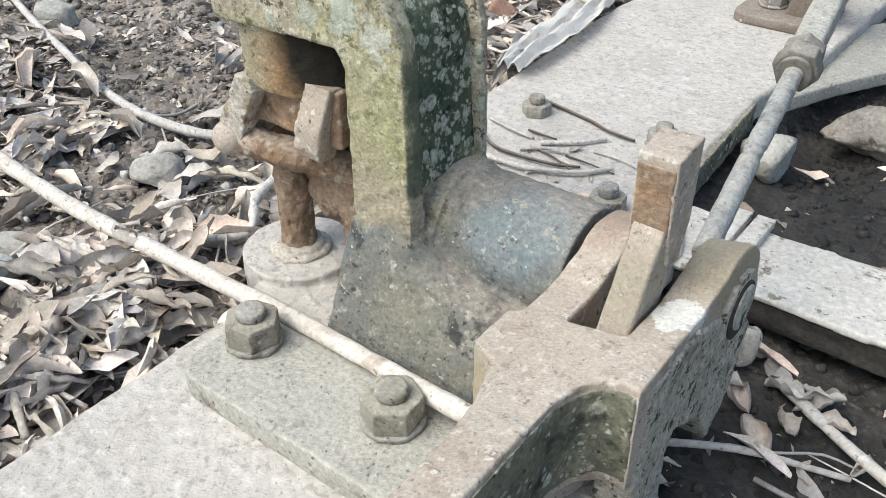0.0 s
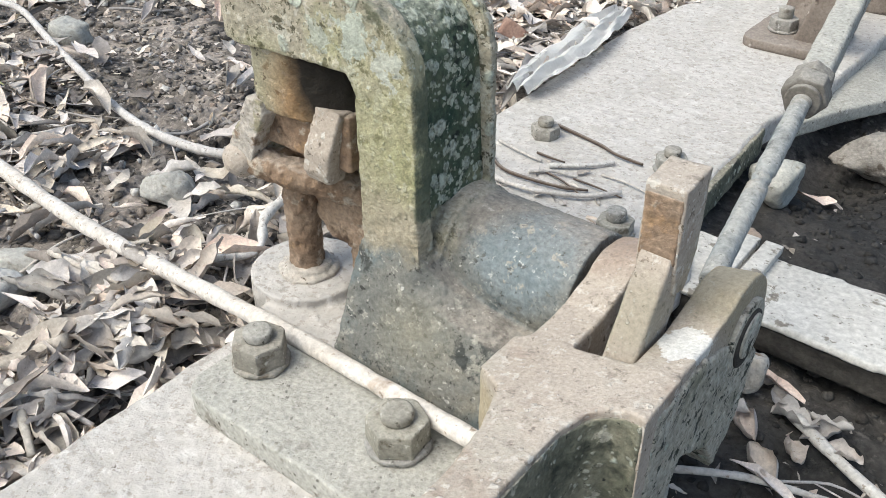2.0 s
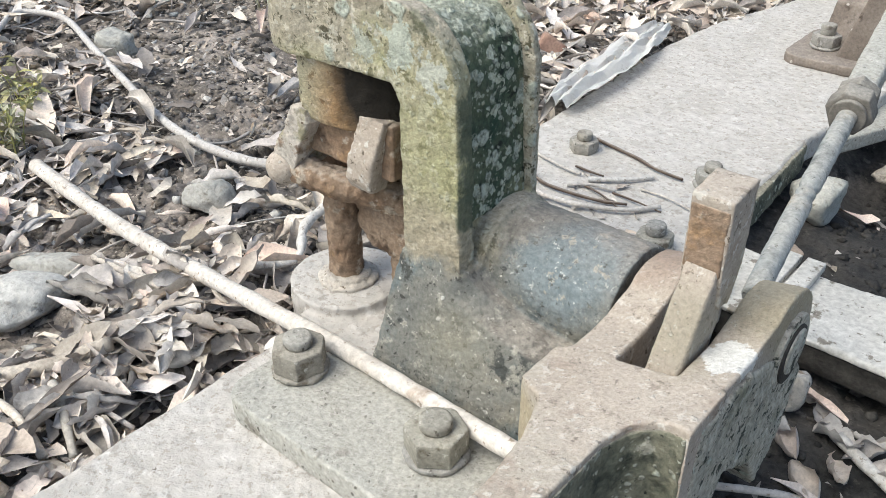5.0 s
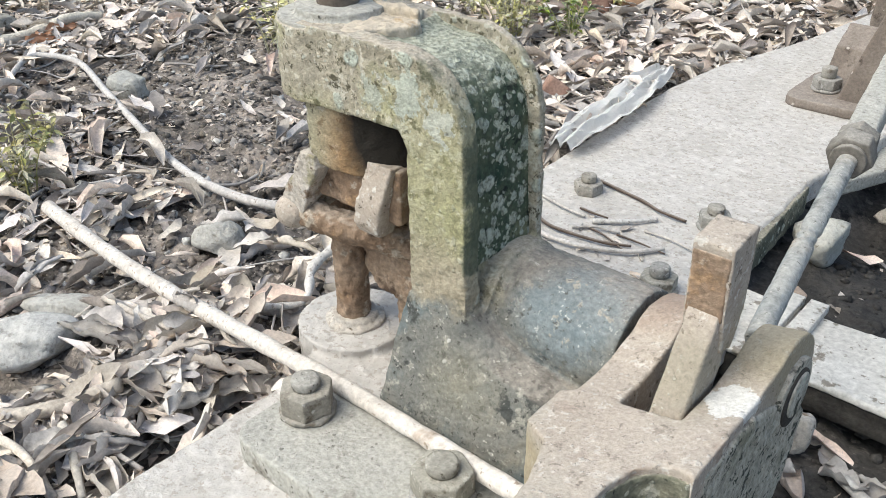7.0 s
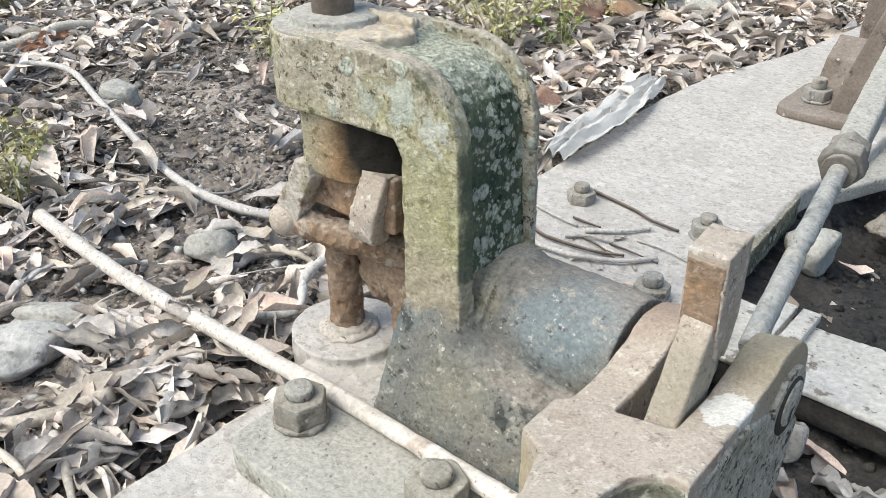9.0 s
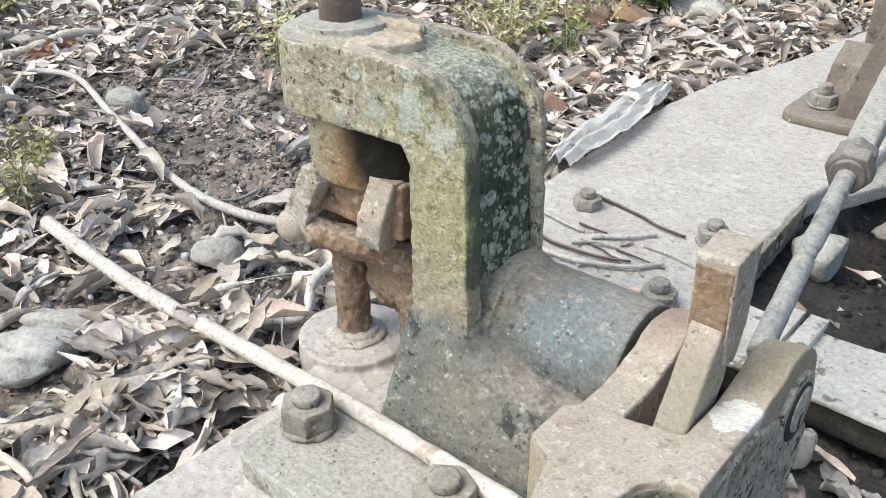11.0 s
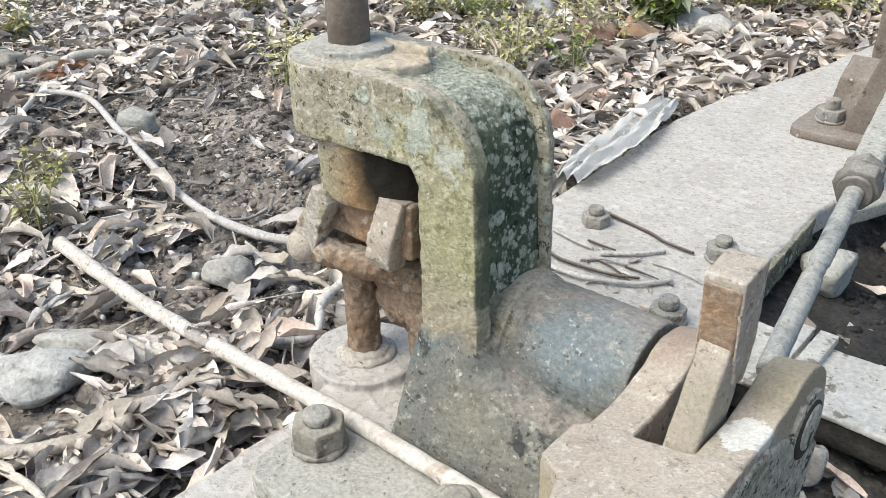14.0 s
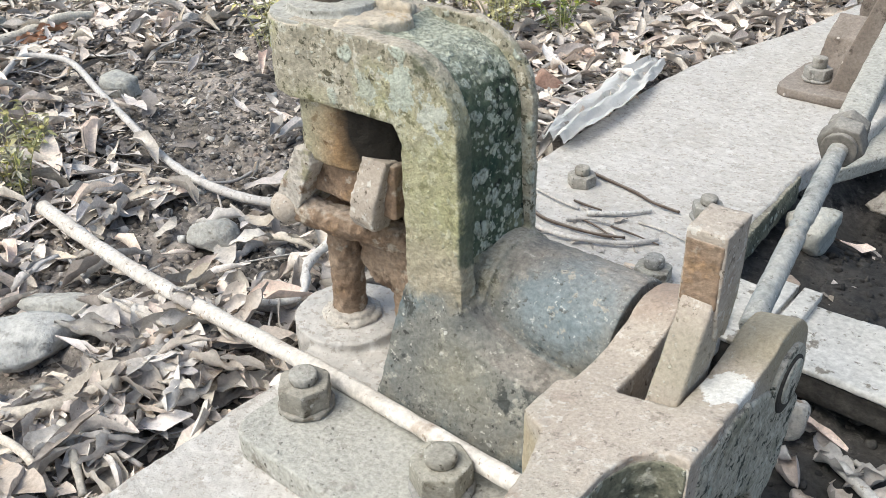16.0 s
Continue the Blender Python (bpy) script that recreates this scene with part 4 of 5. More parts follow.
def on_slab(x, y):
    left = -0.085 if y < 0.05 else -0.085 - 0.11 * min(1, (y - 0.05) / 0.6)
    if y > 1.25:
        left = -0.21 + 0.16 * min(1, (y - 1.25) / 0.8)
    return left - 0.01 < x < 0.27 and y < 2.1


def litter_share(x, y):
    """How thickly leaves lie at a place: heaps beside the slab and far off, bare crumbly mud between."""
    if on_slab(x, y):
        return 0.0
    if x > 0.2:
        return (0.05 if y < 0.40 else 0.02) if y < 0.42 or y > 0.6 else 0.0
    for sx, sy, r in ((-0.405, -0.098, 0.085), (-0.465, -0.03, 0.055), (-0.436, 0.206, 0.05), (-1.072, 0.462, 0.06)):
        if math.hypot(x - sx, y - sy) < r:
            return 0.0
    patch = float(hash_noise(np.array(x), np.array(y), 0.19, 12))
    s = 0.05 + 0.24 * max(0.0, patch)
    if y < 0.11 + 0.05 * math.sin(x * 19) and x > -0.62:
        s = 0.85 if x > -0.36 else 0.25
    if x < -0.58 and y < 0.32 + 0.06 * math.sin(x * 11):
        s = max(s, 0.88 + 0.15 * patch)
    if y > 1.0 + 0.25 * math.sin(x * 4) and x > -1.2:
        s = 0.95
    if x < -1.32 + 0.1 * math.sin(y * 9):
        s = max(s, 0.8)
    if y > 1.15:
        s = max(s, 0.85)
    if -0.3 < x < -0.1 and 0.1 < y < 0.28:
        s = 0.3
    return s


def place_matrix(x, y, z, rng, tilt=0.5):
    return Matrix.Translation((x, y, z)) @ Euler((rng.gauss(0, tilt), rng.gauss(0, tilt), rng.uniform(0, 6.283))).to_matrix().to_4x4()


def build_leaves():
    rng = random.Random(5)
    variants = []
    for k in range(14):
        L = rng.uniform(0.045, 0.10)
        bm = leaf_bm(L, L * rng.uniform(0.22, 0.46), rng.uniform(-0.8, 2.2), rng.uniform(0.3, 1.9), rng.uniform(-1.2, 1.2), rng, 14, 8)
        variants.append(mesh_of("dry_leaf", bm, M["leaf"]))
    heap = thing("fallen_leaves", "curled pale brown dry leaves heaped on the soil", "fallen leaves")
    count = 0
    while count < 250:
        x, y = rng.uniform(-0.62, -0.03), rng.uniform(-0.36, 0.30)
        if rng.random() > litter_share(x, y):
            continue
        ob = new("dry_leaf", variants[rng.randrange(14)])
        ob.parent = heap
        ob.matrix_world = place_matrix(x, y, ground_at(x, y) + rng.uniform(0.006, 0.026), rng, 0.24) @ Matrix.Scale(rng.uniform(0.75, 1.15), 4)
        count += 1
    # the rest, further off
    verts, faces = [], []
    small = []
    for k in range(16):
        L = rng.uniform(0.035, 0.105)
        bm = leaf_bm(L, L * rng.uniform(0.14, 0.36), rng.uniform(-0.8, 2.4), rng.uniform(0.1, 1.35), rng.uniform(-1.2, 1.2), rng, 6, 4)
        bm.verts.index_update()
        small.append(([v.co.copy() for v in bm.verts], [[v.index for v in f.verts] for f in bm.faces]))
        bm.free()
    made = 0
    while made < 26000:
        x, y = rng.uniform(-2.9, 0.8), rng.uniform(-0.4, 3.3)
        if rng.random() < 0.12:
            x, y = rng.gauss(-0.8, 1.9), rng.gauss(1.4, 1.9)
        if rng.random() > litter_share(x, y) or (x > 0.2 and y < -0.35):
            continue
        m = place_matrix(x, y, ground_at(x, y) + rng.uniform(0.004, 0.026), rng, 0.28) @ Matrix.Scale(rng.uniform(0.6, 1.15), 4)
        vs, fs = small[rng.randrange(16)]
        o = len(verts)
        verts += [tuple(m @ v) for v in vs]
        faces += [[o + i for i in f] for f in fs]
        made += 1
    me = bpy.data.meshes.new("leaf_litter")
    me.from_pydata(verts, [], faces)
    me.materials.append(M["litter"])
    me.polygons.foreach_set("use_smooth", [True] * len(me.polygons))
    tagged(new("leaf_litter", me), "thick litter of dry brown leaves over the soil", "leaf litter", kind="stuff")


def build_clods():
    rng = random.Random(8)
    bm = bmesh.new()
    bmesh.ops.create_icosphere(bm, subdivisions=1, radius=1)
    bm.verts.index_update()
    unit = [v.co.copy() for v in bm.verts]
    fs = [[v.index for v in f.verts] for f in bm.faces]
    bm.free()
    for name, mat, count, lo, hi, label, cat in (("soil_clods", "clod", 20000, 0.0015, 0.010, "dark crumbs and clods of loose soil", "soil"),
                                             ("gravel", "stone", 450, 0.003, 0.012, "scattered small grey pebbles on the soil", "gravel")):
        verts, faces = [], []
        made = 0
        while made < count:
            x, y = rng.uniform(-1.5, 0.9), rng.uniform(-0.35, 1.6)
            if (on_slab(x, y) and x < 0.25) or (name == "gravel" and x > 0.2):
                continue
            if hash_noise(np.array(x), np.array(y), 0.22, 6) < rng.uniform(-1.0, 0.6):
                continue
            r = lo + (hi - lo) * rng.random() ** 3.5
            z = ground_at(x, y) + r * 0.1
            q = Euler((rng.uniform(0, 6), rng.uniform(0, 6), rng.uniform(0, 6))).to_matrix()
            s = (rng.uniform(0.7, 1.3), rng.uniform(0.7, 1.3), rng.uniform(0.5, 0.9))
            o = len(verts)
            off = Vector((rng.uniform(0, 90), 0, 0))
            for u in unit:
                p = q @ (u * (1 + 1.1 * noise.noise(u * 1.6 + off)))
                verts.append((x + p.x * r * s[0], y + p.y * r * s[1], z + p.z * r * s[2]))
            faces += [[o + i for i in f] for f in fs]
            made += 1
        me = bpy.data.meshes.new(name)
        me.from_pydata(verts, [], faces)
        me.materials.append(M[mat])
        me.polygons.foreach_set("use_smooth", [True] * len(me.polygons))
        tagged(new(name, me), label, cat, kind="stuff")


def build_debris():
    """Crumbled leaf bits and bark chips trodden into the soil."""
    rng = random.Random(21)
    verts, faces = [], []
    made = 0
    while made < 26000:
        x, y = rng.uniform(-2.6, 0.9), rng.uniform(-0.35, 2.6)
        if on_slab(x, y) or (x > 0.2 and (0.4 < y < 0.6 or rng.random() < 0.9)):
            continue
        if hash_noise(np.array(x), np.array(y), 0.14, 15) < rng.uniform(-0.9, 0.5):
            continue
        L = 0.002 + 0.011 * rng.random() ** 2
        w = L * rng.uniform(0.2, 0.7)
        m = place_matrix(x, y, ground_at(x, y) + rng.uniform(0.001, 0.006), rng, 0.4)
        o = len(verts)
        k = rng.uniform(-0.3, 0.5)
        for p in ((-L, 0, 0), (-L * 0.2, w, L * k), (L, w * 0.3, 0), (L * 0.3, -w, L * k)):
            verts.append(tuple(m @ Vector(p)))
        faces += [[o, o + 1, o + 3], [o + 1, o + 2, o + 3]]
        made += 1
    me = bpy.data.meshes.new("leaf_crumbs")
    me.from_pydata(verts, [], faces)
    me.materials.append(M["crumb"])
    tagged(new("leaf_crumbs", me), "crumbled dry leaf bits trodden into soil", "leaf litter", kind="stuff")


def build_twigs():
    rng = random.Random(11)
    bm_all = bmesh.new()
    made = 0
    while made < 750:
        x, y = rng.uniform(-2.2, 0.9), rng.uniform(-0.35, 2.6)
        if on_slab(x, y) or (0.15 < x and 0.38 < y < 0.62) or rng.random() > 0.12 + litter_share(x, y):
            continue
        L, a = rng.uniform(0.05, 0.2), rng.uniform(0, 6.283)
        pts = []
        for f in (-0.5, -0.17, 0.17, 0.5):
            px, py = x + L * f * math.cos(a) + rng.gauss(0, L * 0.03), y + L * f * math.sin(a) + rng.gauss(0, L * 0.03)
            pts.append((px, py, ground_at(px, py) + rng.uniform(0.006, 0.02)))
        r = rng.uniform(0.001, 0.0035)
        if any(on_slab(p[0], p[1]) for p in pts):
            continue
        tube(bm_all, pts, r, r * 0.6, 6, 3, 0.2, made)
        made += 1
    me = mesh_of("twig_litter", bm_all, M["twig"])
    tagged(new("twig_litter", me), "thin dry twigs scattered among the leaves", "twigs", kind="stuff")


def g(x, y, up=0.008):
    return (x, y, ground_at(x, y) + up)


def build_sticks():
    pale = thing("peeled_stick", "long straight pale peeled stick leaning across the foot plate", "stick")
    line = [(-0.712, 0.0915, -0.013), (-0.52, 0.070, -0.004), (-0.335, 0.057, 0.006), (-0.06, 0.047, 0.028), (0.017, 0.043, 0.036), (0.184, 0.030, 0.049), (0.268, 0.024, 0.056)]
    bm = bmesh.new()
    tube(bm, line, 0.0112, 0.0090, 14, 10, 0.16)
    part("shaft", bm, M["stick"], pale)
    for k, (p, q, r) in enumerate((((-0.343, 0.0575, 0.0054), (-0.331, 0.0569, 0.0064), 0.0114), ((-0.585, 0.0770, -0.0072), (-0.575, 0.0760, -0.0067), 0.0117))):
        bm = bmesh.new()
        tube(bm, [p, [(p[0] + q[0]) / 2, (p[1] + q[1]) / 2, (p[2] + q[2]) / 2], q], r, r * 0.98, 14, 3)
        part("knot", bm, M["stick"], pale, "darker ring-shaped knot")
    stick("curved_branch", [g(-1.20, 0.25, 0.02), g(-1.36, 0.39, 0.03), g(-1.36, 0.44, 0.035), g(-1.25, 0.457, 0.035), g(-1.06, 0.407, 0.022), g(-0.88, 0.357, 0.022),
                            g(-0.72, 0.32, 0.022), g(-0.574, 0.31, 0.022), g(-0.44, 0.345, 0.022), g(-0.31, 0.47, 0.022), g(-0.25, 0.60, 0.022)],
          0.0060, 0.0086, "stick", "long bent pale grey branch lying on soil", knobs=0.2, seed=3)
    stick("fallen_branch", [g(-1.62, 0.33, 0.02), g(-1.62, 0.50, 0.025), g(-1.61, 0.63, 0.03), g(-1.6, 0.72, 0.02)], 0.016, 0.012, "twig", "thick grey dead branch among dry leaves", seed=5)
    stick("broken_branch", [g(-0.34, -0.215, 0.02), g(-0.27, -0.16, 0.024), g(-0.213, -0.088, 0.030)], 0.0075, 0.0095, "twig", "short broken grey branch on dry leaves", seed=7)
    stick("forked_twig", [g(-0.225, -0.155, 0.024), g(-0.19, -0.165, 0.02), g(-0.13, -0.19, 0.018)], 0.006, 0.0045, "twig", "short pale twig on dry leaves", seed=9)
    stick("forked_twig", [g(-0.31, -0.22, 0.03), g(-0.224, -0.203, 0.025), g(-0.15, -0.21, 0.02)], 0.0045, 0.0055, "twig", "thin pale twig on dry leaves", seed=12)
    stick("thin_twig", [g(-0.40, 0.002, 0.03), g(-0.30, 0.004, 0.034), g(-0.205, 0.018, 0.03)], 0.0042, 0.0032, "twig", "thin straight brown twig over leaves", seed=14)
    stick("knotty_root", [g(-0.235, 0.27, 0.05), g(-0.235, 0.215, 0.03), g(-0.20, 0.165, 0.02), g(-0.235, 0.10, 0.018)], 0.007, 0.0045, "stick", "knotty pale root beside the pad", knobs=0.6, seed=17)
    stick("dead_stem", [g(0.33, 0.20, 0.012), g(0.42, 0.245, 0.014), g(0.52, 0.285, 0.014)], 0.0042, 0.0035, "stick", "straight pale dead stem lying on mud", seed=19)
    stick("dead_stem", [g(0.43, 0.36, 0.014), g(0.50, 0.32, 0.018), g(0.60, 0.275, 0.014)], 0.007, 0.0055, "stick", "thick pale dead stem lying on mud", seed=21)
    # dark twigs on the slab
    stick("slab_twig", [(-0.080, 0.686, 0.006), (0.0, 0.672, 0.004), (0.04, 0.655, 0.006), (0.085, 0.652, 0.005)], 0.0028, 0.0022, "dark_rust", "thin dark twig lying on the dusty slab", seed=23)
    stick("slab_twig", [(-0.11, 0.545, 0.005), (-0.06, 0.515, 0.006), (0.02, 0.520, 0.006), (0.06, 0.54, 0.004)], 0.003, 0.002, "dark_rust", "thin dark twig lying on the dusty slab", seed=25)
    stick("slab_twig", [(-0.02, 0.567, 0.005), (0.02, 0.595, 0.006), (0.05, 0.632, 0.005)], 0.0035, 0.003, "stick", "short pale stick lying on the slab", seed=27)
    stick("slab_twig", [(-0.13, 0.50, 0.005), (-0.02, 0.485, 0.008), (0.06, 0.515, 0.007), (0.10, 0.56, 0.006)], 0.004, 0.003, "twig", "brown twig lying on the slab", seed=29)


def build_slab_bits():
    rng = random.Random(33)
    for k in range(7):
        x, y, a = rng.uniform(-0.14, 0.10), rng.uniform(0.46, 0.60), rng.gauss(0.25, 0.5)
        L, r = rng.uniform(0.015, 0.045), rng.uniform(0.0012, 0.003)
        stick("slab_twig", [(x - L * math.cos(a), y - L * math.sin(a), r + 0.0015), (x, y + rng.uniform(-0.006, 0.006), r + 0.004), (x + L * math.cos(a), y + L * math.sin(a), r + 0.0015)],
              r, r * 0.7, rng.choice(("twig", "twig", "dark_rust")), "small dry twig lying on the slab", seed=60 + k)
    for k in range(9):
        x, y = rng.uniform(-0.13, 0.12), rng.uniform(0.47, 0.62)
        L = rng.uniform(0.02, 0.045)
        ob = solid("slab_leaf", leaf_bm(L, L * 0.35, rng.uniform(0.2, 1.2), rng.uniform(0.2, 1.2), 0.3, rng, 6, 4), M["leaf"], "small curled dry leaf lying on the slab", "leaf", "leaves on the slab")
        ob.matrix_world = pose(x, y, 0.004, 0, 0, rng.uniform(0, 360))


def build_mud_leaves():
    rng = random.Random(91)
    for x, y in ((0.381, 0.400), (0.405, 0.389), (0.389, 0.321), (0.427, 0.361), (0.446, 0.317), (0.429, 0.275), (0.458, 0.352), (0.486, 0.338), (0.371, 0.335), (0.524, 0.305), (0.463, 0.372)):
        L = rng.uniform(0.04, 0.065)
        ob = solid("mud_leaf", leaf_bm(L, L * rng.uniform(0.4, 0.7), rng.uniform(0.3, 1.6), rng.uniform(0.3, 1.4), rng.uniform(-0.8, 0.8), rng, 14, 8), M["leaf"],
                   "pale curled dry leaf lying on dark mud", "leaf", "leaves on the mud")
        ob.matrix_world = pose(x, y, ground_at(x, y) + 0.016, rng.uniform(-25, 25), rng.uniform(-25, 25), rng.uniform(0, 360))


def build_stones():
    stone("grey_stone", -1.072, 0.462, -0.006, 0.046, 0.042, 0.036, 20, 1, label="smooth pale grey round stone on dark soil")
    stone("flat_stone", -0.412, -0.108, -0.020, 0.074, 0.046, 0.034, 42, 2, rough=0.3, label="flat whitish angular stone among dry leaves")
    stone("flat_stone", -0.465, -0.03, -0.030, 0.055, 0.028, 0.016, 30, 3, label="low flat grey stone half sunk in soil")
    stone("grey_stone", -0.438, 0.208, -0.020, 0.040, 0.036, 0.030, 0, 4, label="rough grey stone on dark crumbled soil")
    stone("grey_stone", -1.36, 0.83, -0.012, 0.038, 0.034, 0.03, 0, 5, "dull_stone")
    stone("grey_stone", -1.47, 0.80, -0.014, 0.045, 0.034, 0.028, 40, 6, "dull_stone")
    stone("grey_stone", -1.56, 1.10, 0.0, 0.05, 0.045, 0.045, 10, 7, "dull_stone")
    stone("grey_stone", -1.77, 0.52, -0.01, 0.045, 0.05, 0.035, 70, 8, "dull_stone")
    stone("flat_stone", -0.88, 0.80, -0.015, 0.075, 0.035, 0.02, 25, 9, label="flat pale stone lying on soil")
    stone("cobble", 0.228, 0.835, -0.052, 0.040, 0.046, 0.038, 0, 10, label="round pale cobble propping up the slab")
    stone("flat_rock", 0.345, 1.09, -0.085, 0.115, 0.065, 0.045, 25, 11, "dull_stone", label="broad pale rock lying in dark mud under the board")
    for k, (x, y, s) in enumerate(((-0.686, 1.61, 0.055), (-0.74, 1.50, 0.045), (-0.60, 1.70, 0.05), (-0.41, 1.04, 0.035))):
        ob = solid("broken_brick", brick_bm(s, k), M["brick"], "broken dusty red brick lying among leaves", "brick", "broken bricks")
        ob.matrix_world = pose(x, y, ground_at(x, y) + s * 0.45, 12 * k, 15, 37 * k + 20)
    stone("stone_lump", 0.366, 0.376, -0.040, 0.020, 0.020, 0.030, 0, 18, "jaw", label="pale rough lump of stone behind the fork")
    stone("rust_flake", 0.268, 0.592, -0.012, 0.020, 0.026, 0.006, 20, 19, "brick", "flat rust-red flake beside the plank", "flake")
    stone("red_scrap", -0.485, 0.735, -0.012, 0.016, 0.014, 0.014, 20, 20, "red", "small bright red plastic scrap on the soil", "scrap")
    stone("white_scrap", -1.17, 1.68, 0.03, 0.07, 0.03, 0.035, 60, 21, "bag", "crumpled white plastic scrap among weeds", "scrap")
    rng = random.Random(77)
    for k in range(6):
        x, y = -1.545 + rng.uniform(-0.05, 0.05), 0.535 + rng.uniform(-0.06, 0.06)
        ob = solid("rusty_leaf", leaf_bm(0.08, 0.036, rng.uniform(0.3, 1.2), 0.8, 0.5, rng), M["rusty_leaf"], "curled rust-orange dry leaf on the soil", "leaf", "rusty leaves")
        ob.matrix_world = pose(x, y, ground_at(x, y) + 0.018, rng.uniform(-20, 20), rng.uniform(-20, 20), rng.uniform(0, 360))
    stone("grey_stone", -0.55, 1.90, 0.0, 0.07, 0.06, 0.04, 10, 14)
    stone("grey_stone", -0.46, 1.86, 0.0, 0.06, 0.05, 0.04, 50, 15)
    stone("grey_stone", -0.95, 1.72, 0.0, 0.05, 0.05, 0.04, 50, 16)


def brick_bm(s, k):
    bm = bmesh.new()
    box(bm, -s, s, -s * 0.7, s * 0.7, -s * 0.5, s * 0.5)
    bmesh.ops.subdivide_edges(bm, edges=bm.edges[:], cuts=5, use_grid_fill=True)
    for v in bm.verts:
        v.co += s * 0.22 * noise.noise_vector(v.co * 18 + Vector((k * 5, 0, 0)))
    return bm


def build_bag():
    bm = bmesh.new()
    n, k = 34, 14
    grid = []
    for i in range(n + 1):
        f = i / n
        cx, cy = -0.195 - 0.065 * f, 0.74 + 0.49 * f
        w = 0.018 + 0.034 * math.sin(math.pi * min(1, f * 0.9 + 0.08))
        row = []
        for j in range(k + 1):
            s = j / k - 0.5
            x, y = cx + s * w * 2.0, cy - s * w * 0.25
            fold = 0.013 * abs(math.sin(7.5 * s + 2.2 * f + 0.8 * math.sin(9 * f))) + 0.007 * noise.noise(Vector((s * 9, f * 11, 3)))
            drop = min(1.0, max(0.0, (-0.205 - x) / 0.05))
            z = 0.012 + 1.3 * max(0.0, fold) - drop * 0.4 * (0.004 - ground_at(x, y))
            row.append(bm.verts.new((x, y, z)))
        grid.append(row)
    for a, b in zip(grid, grid[1:]):
        for j in range(k):
            bm.faces.new((a[j], a[j + 1], b[j + 1], b[j]))
    bmesh.ops.solidify(bm, geom=bm.faces[:], thickness=0.002)
    solid("plastic_sack", bm, M["bag"], "crumpled white plastic sack lying by the slab's edge", "sack", smooth=False)


def weed(x, y, height, spread, stems, leaves, size, mat, seed, label):
    rng = random.Random(seed)
    top = thing("weed", label, "weed", at=(x, y, ground_at(x, y)))
    bms, bml = bmesh.new(), bmesh.new()
    for s in range(stems):
        a, r = rng.uniform(0, 6.283), spread * rng.random() ** 0.6
        bx, by = 0.25 * r * math.cos(a), 0.25 * r * math.sin(a)
        tx, ty, tz = r * math.cos(a), r * math.sin(a), height * rng.uniform(0.5, 1)
        pts = [(bx, by, -0.01), (bx * 0.6 + tx * 0.35, by * 0.6 + ty * 0.35, tz * 0.5), (tx, ty, tz)]
        tube(bms, pts, 0.0016, 0.0007, 5, 4)
        path = spline(pts, 8)
        for l in range(leaves):
            q = path[rng.randrange(4, len(path))]
            L, w = size * rng.uniform(0.6, 1.2), size * rng.uniform(0.16, 0.3)
            m = Matrix.Translation(q) @ Euler((rng.gauss(0, 0.5), rng.uniform(-0.9, 0.5), rng.uniform(0, 6.283))).to_matrix().to_4x4()
            mid = bml.verts.new(m @ Vector((L * 0.5, 0, -w * 0.2)))
            tip, base = bml.verts.new(m @ Vector((L, 0, -L * 0.18))), bml.verts.new(m @ Vector((0, 0, 0)))
            s1, s2 = bml.verts.new(m @ Vector((L * 0.45, w, w * 0.3))), bml.verts.new(m @ Vector((L * 0.45, -w, w * 0.3)))
            for tri in ((base, mid, s1), (mid, tip, s1), (base, s2, mid), (mid, s2, tip)):
                bml.faces.new(tri)
    tagged(part("stem", bms, M["dry_green"], top), kind="stuff")
    me = bpy.data.meshes.new("foliage")
    bml.to_mesh(me)
    bml.free()
    me.materials.append(M[mat])
    crown = tagged(new("foliage", me), kind="stuff")
    crown.parent = top


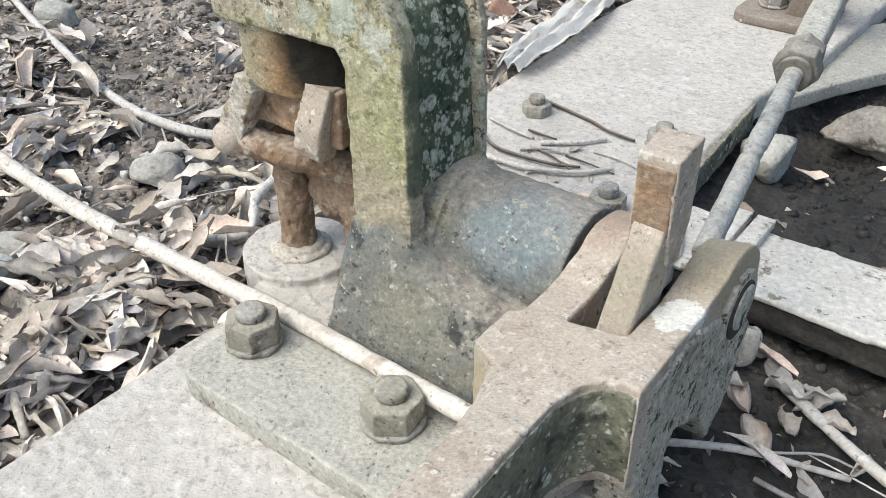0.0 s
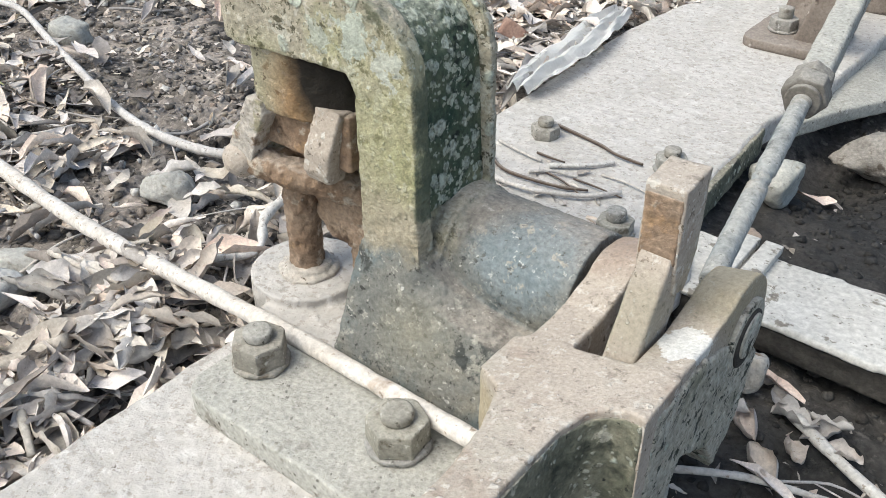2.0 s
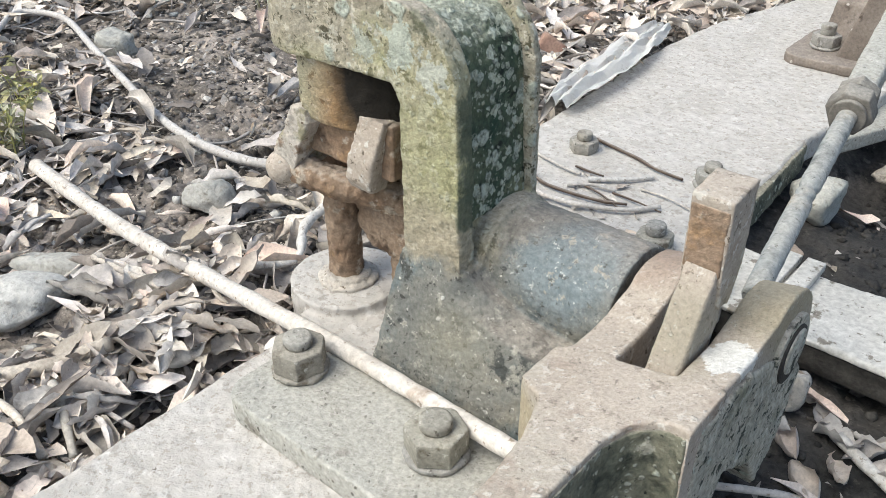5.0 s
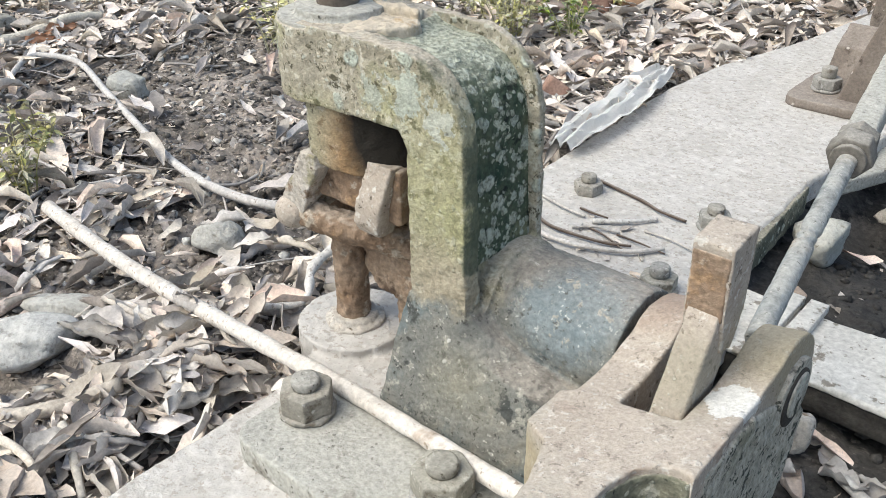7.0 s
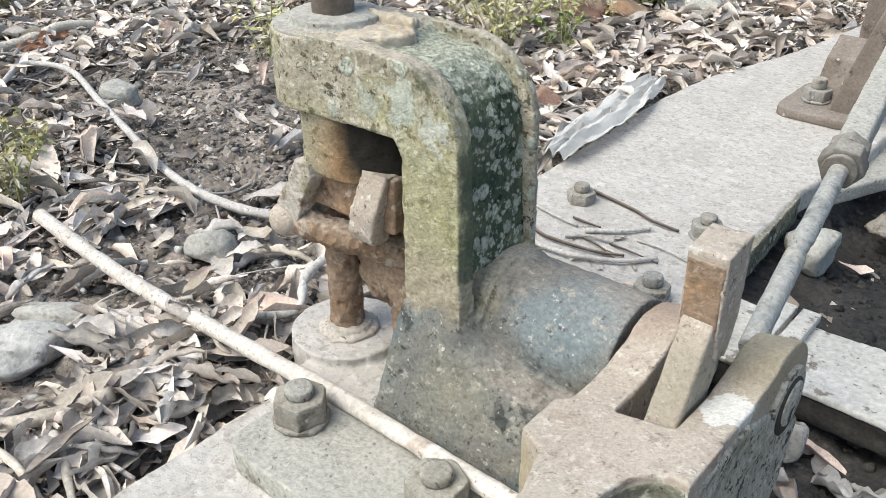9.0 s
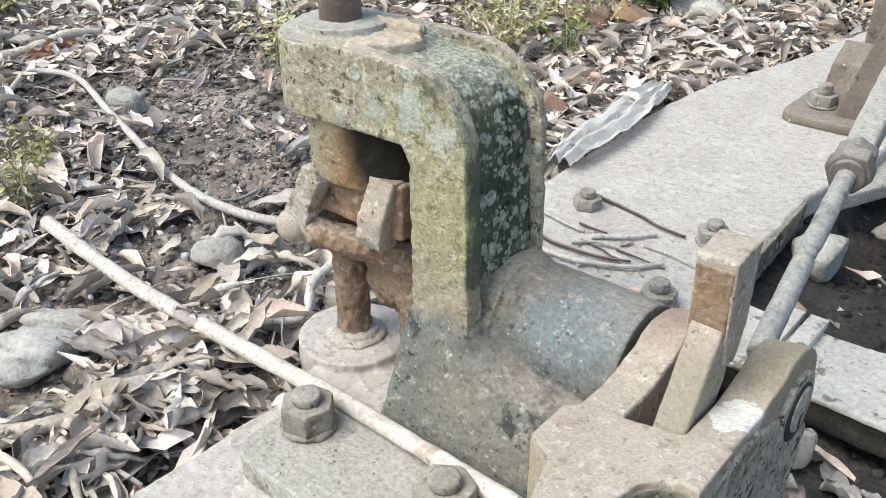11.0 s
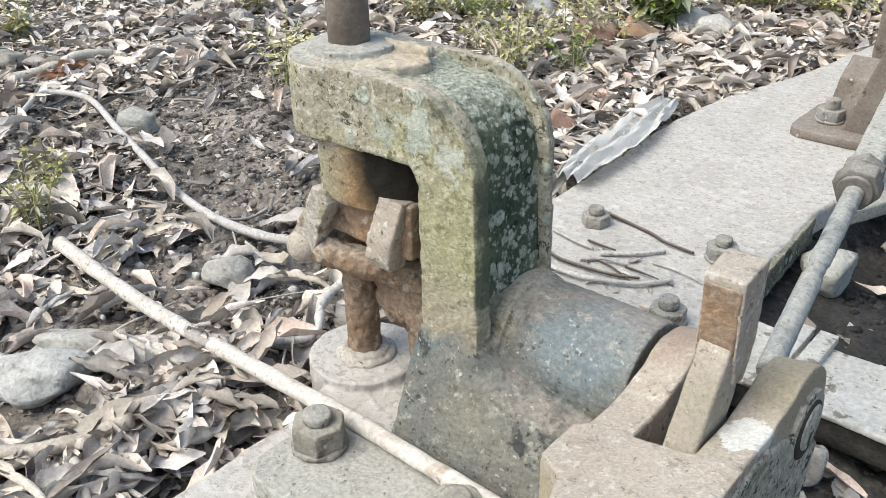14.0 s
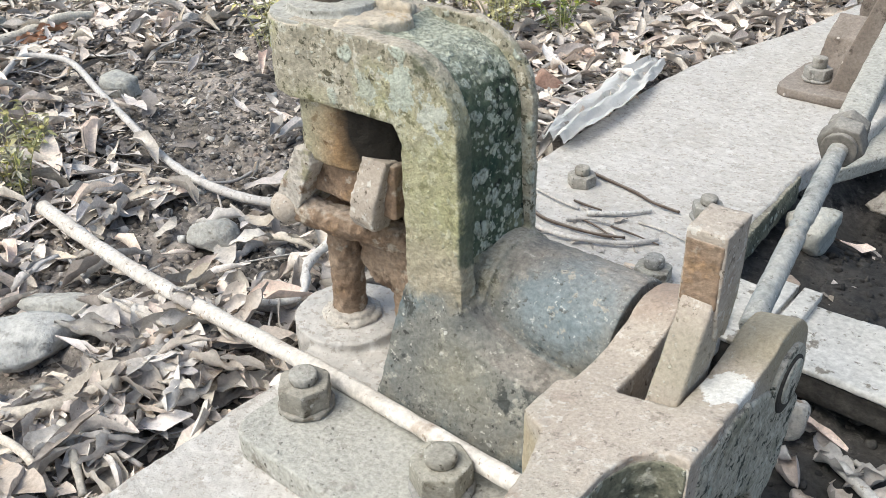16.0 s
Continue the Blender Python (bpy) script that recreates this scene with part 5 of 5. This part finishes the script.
def build_weeds():
    weed(-0.80, 0.10, 0.13, 0.06, 9, 16, 0.020, "dry_green", 1, "small yellow-green weed sprouting among leaves")
    weed(-0.93, 0.20, 0.12, 0.07, 8, 14, 0.020, "dry_green", 2, "small yellow-green weed sprouting among leaves")
    weed(-1.05, 0.84, 0.16, 0.10, 16, 14, 0.024, "dry_green", 3, "bushy dry green weed beside stones")
    weed(-0.68, 1.24, 0.20, 0.12, 18, 15, 0.020, "dry_green", 4, "bushy yellow-green weed behind the press")
    weed(-0.80, 1.42, 0.18, 0.13, 15, 14, 0.020, "dry_green", 5, "bushy yellow-green weed behind the press")
    weed(-1.08, 1.62, 0.18, 0.16, 24, 18, 0.026, "green", 6, "bushy green weed at the litter's edge")
    weed(-1.22, 1.55, 0.16, 0.16, 24, 18, 0.026, "dry_green", 7, "bushy yellow-green weed at the litter's edge")
    weed(-0.62, 1.86, 0.20, 0.12, 22, 16, 0.05, "green", 8, "leafy bright green weed behind bricks")
    weed(-0.50, 2.20, 0.14, 0.22, 26, 18, 0.03, "dry_green", 9, "low yellow-green weeds among litter")
    weed(-0.28, 2.30, 0.14, 0.22, 26, 18, 0.03, "dry_green", 10, "low yellow-green weeds among litter")
    weed(-0.85, 2.05, 0.16, 0.25, 30, 18, 0.03, "green", 11, "low green weeds among litter")
    rng = random.Random(40)
    for k in range(9):
        x, y = rng.uniform(-1.35, -0.5), rng.uniform(1.25, 2.1)
        weed(x, y, rng.uniform(0.07, 0.15), rng.uniform(0.06, 0.14), 12, 14, rng.uniform(0.016, 0.028), rng.choice(("green", "dry_green", "dry_green")), 50 + k,
             "low yellow-green weed growing through leaf litter")
    weed(-1.70, 1.26, 0.10, 0.08, 12, 10, 0.03, "dry_green", 12, "small dry weed by the stones")
    weed(-2.05, 0.66, 0.14, 0.10, 12, 8, 0.04, "dry_green", 13, "tuft of dry grass by stones")


# ---------------------------------------------------------------- put it together
build_ground()
build_slab()
build_plank()
build_board()
axis = build_press_frame()
build_ram(*axis)
build_fork()
build_far_bracket()
bolt("nut_and_bolt", 0.0, 0.0, 0.029, 0.0285, 0.026, 12, "large dusty grey hex nut on the foot plate", stud=0.010)
bolt("nut_and_bolt", 0.18, 0.0, 0.029, 0.0295, 0.026, 35, "large dusty grey hex nut on the foot plate", stud=0.010)
bolt("nut_and_bolt", -0.082, 0.652, 0.0, 0.023, 0.018, 20, "small dusty hex nut on the slab", False, 0.012)
bolt("nut_and_bolt", 0.121, 0.668, 0.0, 0.024, 0.018, 5, "small dusty hex nut on the slab", True, 0.012)
bolt("nut_and_bolt", 0.140, 0.470, 0.0, 0.025, 0.016, 40, "small dusty hex nut on the slab", True, 0.014)
bolt("nut_and_bolt", 0.050, 1.285, 0.018, 0.027, 0.02, 15, "rusty hex nut on the bracket's foot", True, 0.02)
build_stones()
build_mud_leaves()
build_bag()
build_sticks()
build_slab_bits()
build_weeds()
build_clods()
build_debris()
build_twigs()
build_leaves()
